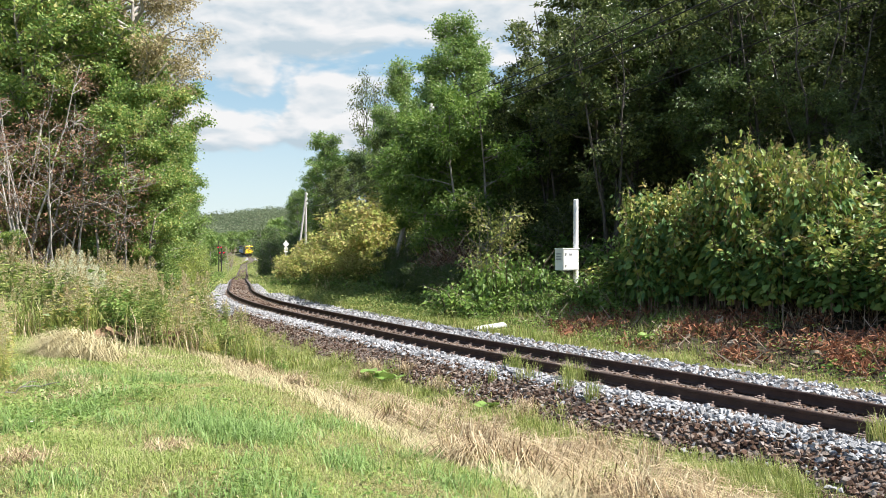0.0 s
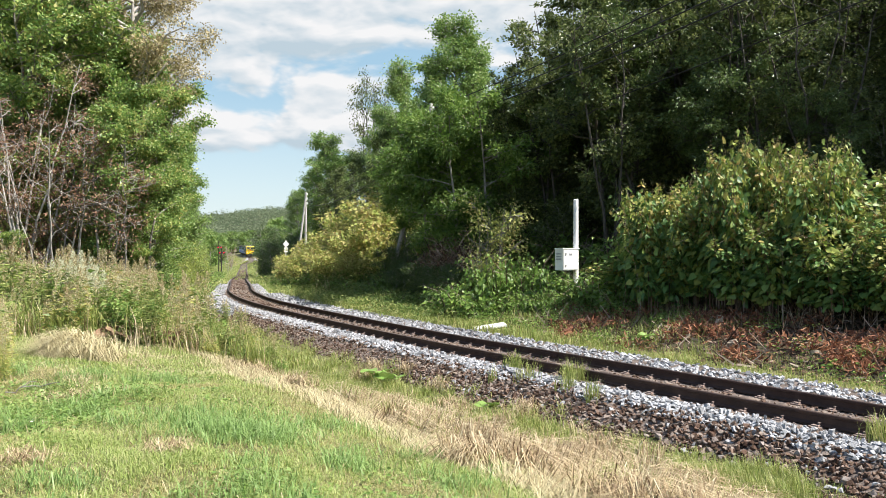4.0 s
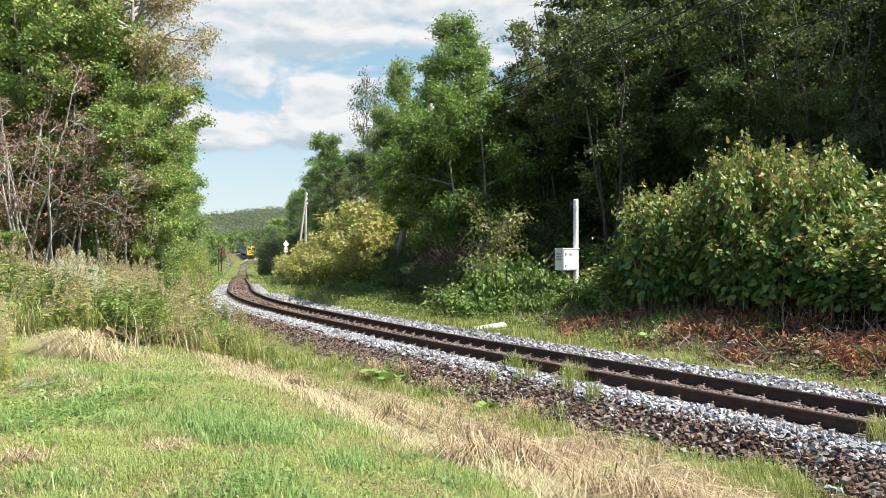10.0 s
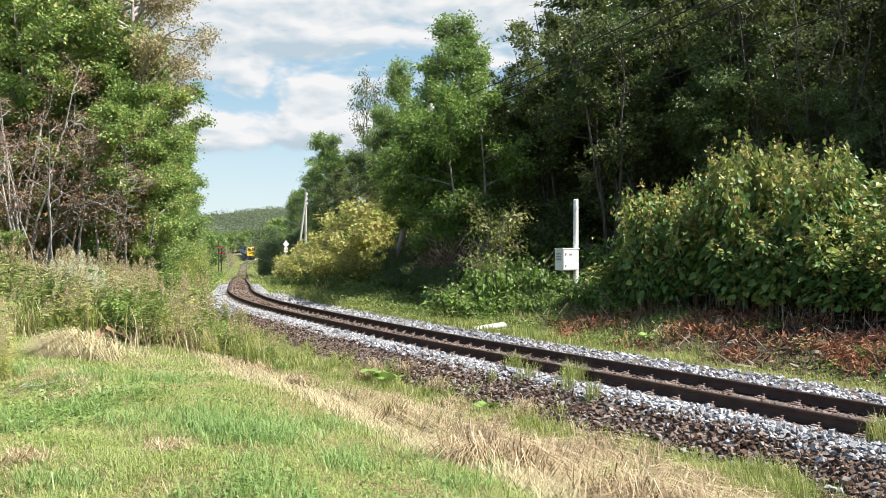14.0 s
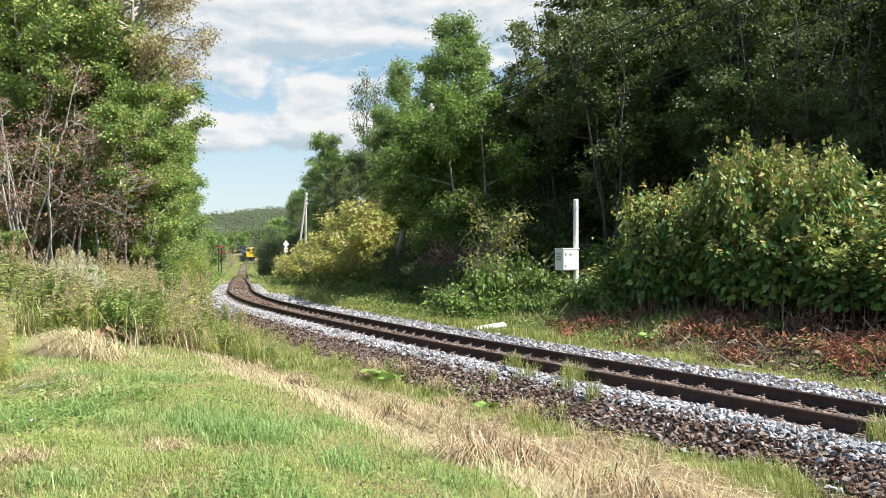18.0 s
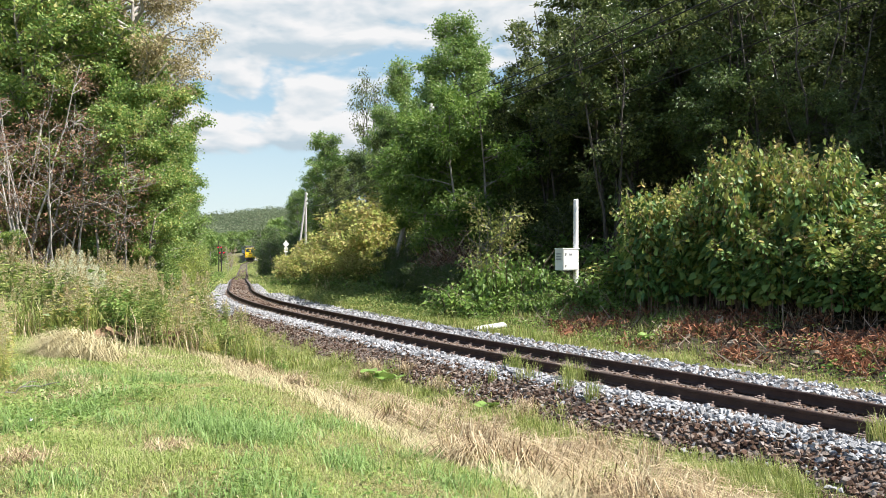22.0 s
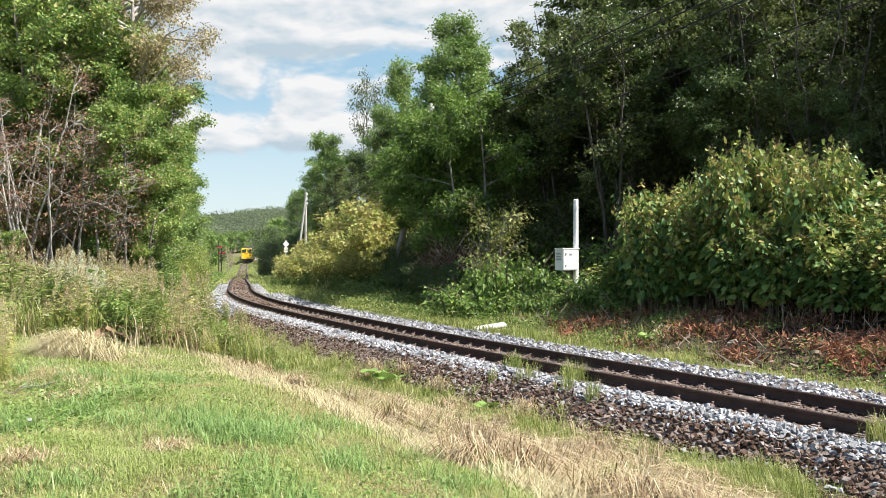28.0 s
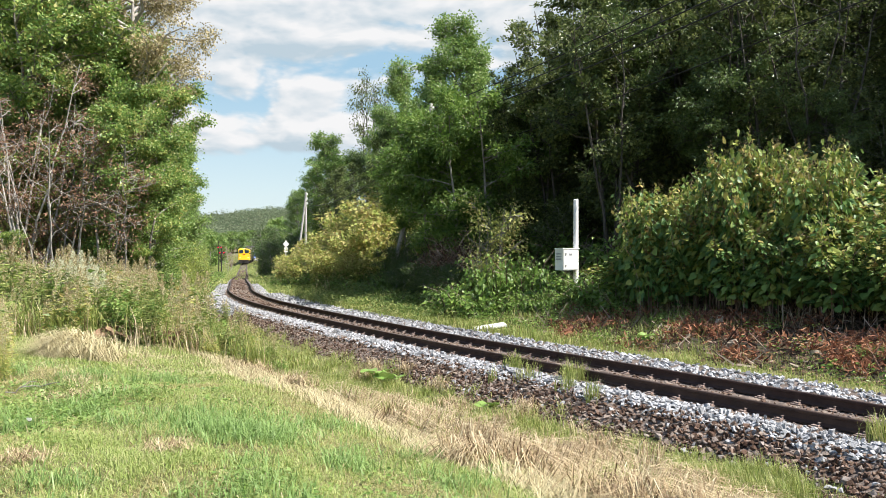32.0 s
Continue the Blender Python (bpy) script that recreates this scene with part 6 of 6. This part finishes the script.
def butterfly():
    """A white butterfly on the lawn, wings half raised."""
    x, y = -3.45, 7.07
    ob = tagged(new("butterfly"), "small white butterfly settled on the lawn grass", "butterfly")
    ob.matrix_basis = pose(x, y, gz(x, y) + 0.13)
    v, f = tube_arrays(np.array([(0, -0.012, 0), (0, -0.004, 0.002), (0, 0.006, 0.002), (0, 0.012, 0.001)]), [0.0012, 0.0022, 0.0022, 0.001], 6)
    part("body", fast_mesh("body", v, f, M_soot, smooth=True), None, ob)
    for side in (-1, 1):
        bm = bmesh.new()
        ring = [bm.verts.new((side * 0.0006, q, z)) for q, z in ((0.004, 0.003), (0.018, 0.014), (0.024, 0.027), (0.019, 0.034), (0.006, 0.03), (-0.004, 0.032), (-0.015, 0.029), (-0.019, 0.02), (-0.012, 0.008))]
        bm.faces.new(ring)
        wing = part("wing", bm, M_white, ob)
        wing.matrix_basis = pose(0, 0, 0, 0, side * 14, 0)
    return ob


BUTTERFLY = butterfly()


# ---- wooded hill and far woods ----
def hill_z(x, y):
    return 22 * np.exp(-((x + 150) / 120) ** 2 - ((y - 820) / 160) ** 2) + 9 * np.exp(-((x + 380) / 220) ** 2 - ((y - 760) / 150) ** 2) + 26 * np.exp(-((x - 150) / 260) ** 2 - ((y - 760) / 160) ** 2)


def hill():
    xs, ys = np.linspace(-900, 700, 90), np.linspace(420, 1100, 50)
    gx, gy = np.meshgrid(xs, ys)
    z = hill_z(gx, gy) + 0.4 - 3 * (gy > 1090)
    i = (np.arange(49)[:, None] * 90 + np.arange(89)[None]).ravel()
    f = np.stack([i, i + 1, i + 91, i + 90], 1)
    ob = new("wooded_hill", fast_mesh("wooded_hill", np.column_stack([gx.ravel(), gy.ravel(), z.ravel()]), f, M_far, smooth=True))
    tagged(ob, "low distant hill covered with green woodland, haze mixed into its colour", "hill", kind="structure")
    rng = np.random.default_rng(51)
    n = 2800
    y = rng.uniform(430, 860, n)
    x = y * rng.uniform(-0.31, -0.165, n)
    c = np.column_stack([x, y, hill_z(x, y)])
    r = 1.6 + 4.2 * rng.uniform(0, 1, n) ** 2
    k = 70
    j = np.repeat(np.arange(n), k)
    dv = unit(rng.normal(size=(len(j), 3))) * rng.uniform(0.6, 1.05, (len(j), 1)) * np.array([1, 1, 1.2])
    lift = rng.uniform(2.0, 6.5, n)
    p = c[j] + np.column_stack([np.zeros(len(j)), np.zeros(len(j)), lift[j]]) + dv * r[j][:, None]
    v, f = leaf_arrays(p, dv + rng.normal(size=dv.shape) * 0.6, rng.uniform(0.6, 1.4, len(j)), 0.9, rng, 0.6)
    tagged(new("far_woods", fast_mesh("far_woods", v, f, M_far)), "distant mixed woodland covering the hill, leaf colour paled by painted haze", "trees", kind="stuff")


hill()
FARTREE = tree_meshes(160, 9.0, 3.0, 0.1, 3000, 0.45, 0.7, stems=1, trunk=0.2, limbs=24, twigs=5, clump=0.9, shape=0.45, leaf_mat=M_poplar, bark=M_bark)
for b, y, s in [(-0.274, 165, 0.8), (-0.262, 190, 0.8), (-0.275, 210, 1.0), (-0.285, 240, 1.1), (-0.3, 200, 1.1), (-0.2, 190, 0.9), (-0.2, 170, 1.0), (-0.198, 230, 1.2), (-0.19, 210, 1.3),
                (-0.2, 290, 1.2), (-0.205, 340, 1.2), (-0.235, 420, 1.4), (-0.25, 430, 1.4), (-0.26, 400, 1.2), (-0.27, 370, 1.2), (-0.285, 330, 1.2), (-0.3, 300, 1.2), (-0.245, 460, 1.5), (-0.228, 450, 1.5)]:
    plant("lineside_tree", FARTREE, "rounded green tree far along the railway", "tree", spot(b, y), rnd.uniform(0, 360), s, group="far lineside trees")


# ---- train ----
def bogie(parent, x):
    b = box_part("bogie_frame", (2.4, 1.7, 0.35), (x, 0, 0.5), M_soot, parent, 0.05)
    out = []
    for dx in (-0.8, 0.8):
        bm = bmesh.new()
        for y in (-0.56, 0.56):
            add_cyl(bm, 0.43, 0.43, 0.12, (0, y + 0.06, 0), 20, pose(0, 0, 0, 90, 0, 0))
        add_cyl(bm, 0.08, 0.08, 1.1, (0, 0.55, 0), 10, pose(0, 0, 0, 90, 0, 0))
        w = part("wheelset", bm, M_soot, parent)
        w.matrix_basis = pose(x + dx, 0, 0.43)
        out.append(w)
    return out


def shell(length, width, low, high, round_, nose=0.0):
    """A vehicle body with an arched roof, front at +x, built from a ring along its length."""
    ring = []
    for a in np.linspace(0, np.pi, 13):
        ring.append((width / 2 * np.sign(np.cos(a)) * abs(np.cos(a)) ** 0.35, high - round_ + round_ * np.sin(a) ** 0.8))
    ring = [(width / 2, low)] + ring + [(-width / 2, low)]
    ring = np.array(ring)
    stations = [(0, 0.93, 0.97), (0.12, 1, 1), (length - 0.9, 1, 1), (length - 0.35, 0.985, 0.985), (length - 0.06, 0.94, 0.95), (length, 0.88, 0.9)]
    bm = bmesh.new()
    rows = []
    for x, sy, sz in stations:
        rows.append([bm.verts.new((x - nose * max(0, (q[1] - low - 1.2)) * (x > length - 0.5), q[0] * sy, low + (q[1] - low) * sz)) for q in ring])
    for a, b in zip(rows, rows[1:]):
        for i in range(len(ring)):
            j = (i + 1) % len(ring)
            bm.faces.new((a[i], a[j], b[j], b[i]))
    bm.faces.new(rows[0])
    bm.faces.new(rows[-1][::-1])
    bmesh.ops.recalc_face_normals(bm, faces=bm.faces[:])
    return bm


def locomotive():
    """Origin at the front coupling on the rail; the body runs back along -x."""
    ob = tagged(new("locomotive"), "yellow-fronted diesel locomotive with dark brown sides", "locomotive")
    L = 19.0
    bm = shell(0.9, 2.8, 0.95, 3.75, 0.5, nose=0.12)
    bmesh.ops.transform(bm, matrix=Matrix.Translation((-0.9, 0, 0)), verts=bm.verts[:])
    front = part("cab_front", bm, M_yellow, ob, "bright yellow cab front")
    bm = shell(L - 0.9, 2.8, 0.95, 3.75, 0.5)
    bmesh.ops.transform(bm, matrix=Matrix.Translation((-L, 0, 0)), verts=bm.verts[:])
    part("body", bm, M_maroon, ob, "dark brown body sides and roof")
    for y in (-0.66, 0.66):
        box_part("windscreen", (0.08, 0.95, 0.75), (-0.13, y, 2.98), M_glass, front, 0.02, turn=pose(0, 0, 0, 0, -7, 0))
        cyl_part("headlamp", 0.13, 0.12, 0.08, (-0.06, y * 1.45, 1.55), M_stripe, front, 14, pose(0, 0, 0, 0, 90, 0))
        box_part("marker_lamp", (0.05, 0.16, 0.1), (-0.04, y * 1.45, 1.9), M_red, front)
    box_part("door_panel", (0.05, 0.5, 1.5), (-0.02, 0, 1.9), M_yellow, front, 0.02)
    box_part("emblem", (0.03, 0.55, 0.22), (0.015, 0, 2.3), M_red, front, 0.01)
    box_part("buffer_beam", (0.2, 2.5, 0.4), (-0.1, 0, 0.88), M_soot, ob, 0.03)
    box_part("snow_plough", (0.25, 2.3, 0.4), (-0.05, 0, 0.42), M_soot, ob, 0.04)
    box_part("coupler", (0.5, 0.25, 0.28), (0.1, 0, 0.85), M_soot, ob, 0.04)
    box_part("underframe", (L - 1, 2.2, 0.5), (-L / 2, 0, 0.75), M_soot, ob, 0.04)
    box_part("exhaust", (1.0, 0.5, 0.3), (-5, 0, 3.8), M_soot, ob, 0.05)
    box_part("roof_headlamp", (0.12, 0.5, 0.22), (-0.5, 0, 3.75), M_stripe, front, 0.04)
    return ob, bogie(ob, -2.8) + bogie(ob, -L + 2.8), L


def coach():
    ob = tagged(new("coach"), "blue passenger coach with white stripe and dark roof", "coach", "coaches behind the locomotive")
    L = 19.0
    bm = shell(L, 2.8, 0.95, 3.7, 0.5)
    bmesh.ops.transform(bm, matrix=Matrix.Translation((-L, 0, 0)), verts=bm.verts[:])
    body = part("body", bm, M_blue, ob)
    for side in (-1, 1):
        box_part("stripe", (L - 1.2, 0.02, 0.18), (-L / 2, side * 1.405, 2.05), M_stripe, body)
        for i in range(8):
            box_part("window", (1.3, 0.03, 0.75), (-2.6 - i * 1.95, side * 1.405, 2.62), M_glass, body, 0.008)
        box_part("door", (0.85, 0.03, 1.9), (-1.2, side * 1.402, 1.95), M_stripe, body, 0.008)
    for y in (-0.85, 0.85):
        box_part("end_window", (0.04, 0.5, 0.7), (-0.02, y, 2.6), M_stripe, body)
    box_part("gangway", (0.25, 0.9, 2.0), (0.0, 0, 2.0), M_stripe, body, 0.05)
    bm = shell(L + 0.02, 2.84, 3.15, 3.75, 0.52)
    bmesh.ops.transform(bm, matrix=Matrix.Translation((-L - 0.01, 0, 0)), verts=bm.verts[:])
    part("roof", bm, M_soot, ob, "dark arched roof")
    box_part("underframe", (L - 1, 2.2, 0.4), (-L / 2, 0, 0.75), M_soot, ob, 0.03)
    bogie(ob, -3)
    bogie(ob, -L + 3)
    return ob, L


LOCO, LOCO_WHEELS, LOCO_L = locomotive()
COACH, COACH_L = coach()
COACHES = [COACH] + [copy_thing(COACH, Matrix()) for _ in range(3)]
S_START = float(off_line([(-68.6, 300)])[2][0])
S_END = float(off_line([(-46.9, 200)])[2][0])


def rail_pose(s_front, length):
    a, _, _, za = on_line(s_front + 2.6)
    b, _, _, zb = on_line(s_front + length - 2.6)
    d = Vector((a[0] - b[0], a[1] - b[1], za - zb))
    f, _, _, zf = on_line(s_front)
    o = Vector((a[0], a[1], za)) + d.normalized() * 2.6
    x = d.normalized()
    y = Vector((0, 0, 1)).cross(x).normalized()
    z = x.cross(y)
    m = Matrix((x, y, z)).transposed().to_4x4()
    m.translation = o
    return m


lay_sleepers()


# ---- clouds ----
def cloud_material():
    m = bpy.data.materials.new("cloud")
    m.use_nodes = True
    n = m.node_tree.nodes
    n.clear()
    out = n.new("ShaderNodeOutputMaterial")
    tc = n.new("ShaderNodeTexCoord")
    uv = n.new("ShaderNodeMapping")
    uv.inputs["Scale"].default_value = (1 / 520, 1 / 520, 1 / 230)
    link(m, tc.outputs["Object"], uv.inputs["Vector"])
    sep = n.new("ShaderNodeSeparateXYZ")
    link(m, tc.outputs["Object"], sep.inputs[0])

    def calc(op, a, b, c=None):
        q = n.new("ShaderNodeMath")
        q.operation = op
        for k, v in enumerate((a, b, c)):
            if v is None:
                continue
            if isinstance(v, (int, float)):
                q.inputs[k].default_value = v
            else:
                link(m, v, q.inputs[k])
        return q.outputs[0]

    def density(dx, dz):
        """Billowing cloud density, sampled dx to the side and dz higher up."""
        mv = n.new("ShaderNodeVectorMath")
        mv.operation = "ADD"
        link(m, uv.outputs[0], mv.inputs[0])
        mv.inputs[1].default_value = (dx / 520, 0, dz / 230)
        big = n.new("ShaderNodeTexNoise")
        big.inputs["Scale"].default_value, big.inputs["Detail"].default_value, big.inputs["Roughness"].default_value = 1.0, 6.0, 0.5
        link(m, mv.outputs[0], big.inputs["Vector"])
        bend = n.new("ShaderNodeVectorMath")
        bend.operation = "MULTIPLY_ADD"
        link(m, big.outputs["Color"], bend.inputs[0])
        bend.inputs[1].default_value = (0.7, 0.7, 0.7)
        link(m, mv.outputs[0], bend.inputs[2])
        puff = n.new("ShaderNodeTexVoronoi")
        puff.feature = "SMOOTH_F1"
        puff.inputs["Scale"].default_value, puff.inputs["Smoothness"].default_value, puff.inputs["Detail"].default_value = 2.6, 0.7, 3.0
        puff.inputs["Roughness"].default_value = 0.45
        link(m, bend.outputs[0], puff.inputs["Vector"])
        broad = n.new("ShaderNodeTexNoise")
        broad.inputs["Scale"].default_value, broad.inputs["Detail"].default_value = 0.7, 2.0
        link(m, mv.outputs[0], broad.inputs["Vector"])
        elev = n.new("ShaderNodeMapRange")
        elev.inputs[1].default_value, elev.inputs[2].default_value = 130, 1130
        link(m, calc("ADD", calc("MULTIPLY_ADD", broad.outputs["Fac"], 260.0, sep.outputs[2]), float(dz)), elev.inputs[0])
        band = n.new("ShaderNodeValToRGB")
        els = band.color_ramp.elements
        for i, (p, c) in enumerate([(0.0, 0.26), (0.30, 0.38), (0.345, 0.60), (0.38, 0.80), (0.44, 0.78), (0.50, 0.60), (0.57, 0.56), (0.62, 0.70), (0.72, 0.82), (1.0, 0.82)]):
            e = els[i] if i < 2 else els.new(p)
            e.position, e.color = p, (c, c, c, 1)
        link(m, elev.outputs[0], band.inputs[0])
        return calc("ADD", calc("MULTIPLY_ADD", puff.outputs["Distance"], -0.42, 0.2), calc("ADD", big.outputs["Fac"], band.outputs[0]))

    here, above = density(0, 0), density(26, 34)
    cover = n.new("ShaderNodeMapRange")
    cover.inputs[1].default_value, cover.inputs[2].default_value = 0.88, 1.06
    cover.interpolation_type = "SMOOTHSTEP"
    link(m, here, cover.inputs[0])
    relief = calc("MULTIPLY_ADD", calc("SUBTRACT", here, above), 1.7, calc("MULTIPLY_ADD", here, -0.6, 1.2))
    shade = n.new("ShaderNodeValToRGB")
    shade.color_ramp.elements[0].position, shade.color_ramp.elements[0].color = 0.26, (0.57, 0.69, 0.78, 1)
    shade.color_ramp.elements[1].position, shade.color_ramp.elements[1].color = 0.70, (0.99, 0.99, 1.0, 1)
    link(m, relief, shade.inputs[0])
    tint = n.new("ShaderNodeMix")
    tint.data_type = "RGBA"
    link(m, cover.outputs[0], tint.inputs[0])
    clear = n.new("ShaderNodeValToRGB")
    clear.color_ramp.elements[0].position, clear.color_ramp.elements[0].color = 0.08, (0.76, 0.90, 0.955, 1)
    clear.color_ramp.elements[1].position, clear.color_ramp.elements[1].color = 0.36, (0.40, 0.63, 0.79, 1)
    link(m, calc("DIVIDE", sep.outputs[2], 1500.0), clear.inputs[0])
    link(m, clear.outputs[0], tint.inputs[6])
    link(m, shade.outputs[0], tint.inputs[7])
    em = n.new("ShaderNodeEmission")
    link(m, tint.outputs[2], em.inputs[0])
    em.inputs[1].default_value = 0.42
    tr = n.new("ShaderNodeBsdfTransparent")
    mix = n.new("ShaderNodeMixShader")
    link(m, calc("MULTIPLY_ADD", cover.outputs[0], 0.2, 0.8), mix.inputs[0])
    link(m, tr.outputs[0], mix.inputs[1])
    link(m, em.outputs[0], mix.inputs[2])
    link(m, mix.outputs[0], out.inputs[0])
    return m


def clouds():
    r = 2800
    az, h = np.linspace(-1.0, 1.0, 60), np.linspace(-40, 2200, 30)
    a, z = np.meshgrid(az, h)
    v = np.column_stack([(r * np.sin(a)).ravel(), (r * np.cos(a)).ravel(), z.ravel()])
    i = (np.arange(29)[:, None] * 60 + np.arange(59)[None]).ravel()
    f = np.stack([i, i + 1, i + 61, i + 60], 1)
    ob = new("cloud_backdrop", fast_mesh("cloud_backdrop", v, f, cloud_material(), smooth=True))
    return tagged(ob, "white and grey summer clouds drifting in a blue sky", "sky", kind="structure")


CLOUDS = clouds()


# ---- what moves ----
def motions():
    times = np.arange(0, 32.01, 1.0)
    run = lambda t: S_START + (S_END - S_START) * t / 32
    walk(LOCO, [(t, rail_pose(run(t), LOCO_L)) for t in times])
    back = LOCO_L + 0.8
    for c in COACHES:
        walk(c, [(t, rail_pose(run(t) + back, COACH_L)) for t in times])
        back += COACH_L + 0.8
    per = (S_START - S_END) / 32 / 0.43
    for w in LOCO_WHEELS:
        o = w.matrix_basis.translation.copy()
        walk(w, [(t, Matrix.Translation(o) @ Matrix.Rotation(per * t, 4, "Y")) for t in np.arange(0, 32.01, 0.2)])
    for i, b in enumerate(KNOT_BUSHES):
        m = b.matrix_basis.copy()
        place, turn = m.translation.copy(), m.to_quaternion().to_matrix().to_4x4()
        rows = []
        for t in np.arange(0, 32.01, 0.8):
            a = 0.9 * math.sin(1.1 * t + i) * math.sin(0.37 * t + 2 * i)
            rows.append((t, Matrix.Translation(place) @ pose(0, 0, 0, a, 0.7 * a, 0) @ turn))
        walk(b, rows)
    m = BUTTERFLY.matrix_basis.translation
    walk(BUTTERFLY, [(t, pose(*m, 0, lean, turn)) for t, turn, lean in ((0, 4, 70), (14, 6, 70), (17, 30, 40), (22, 35, 38), (24, 60, 20), (27.5, 92, 8), (32, 96, 4))])
    walk(CLOUDS, [(0, pose(0, 0, 4, 0, 0, -0.55)), (32, pose(0, 0, -8, 0, 0, 0.55))])


motions()
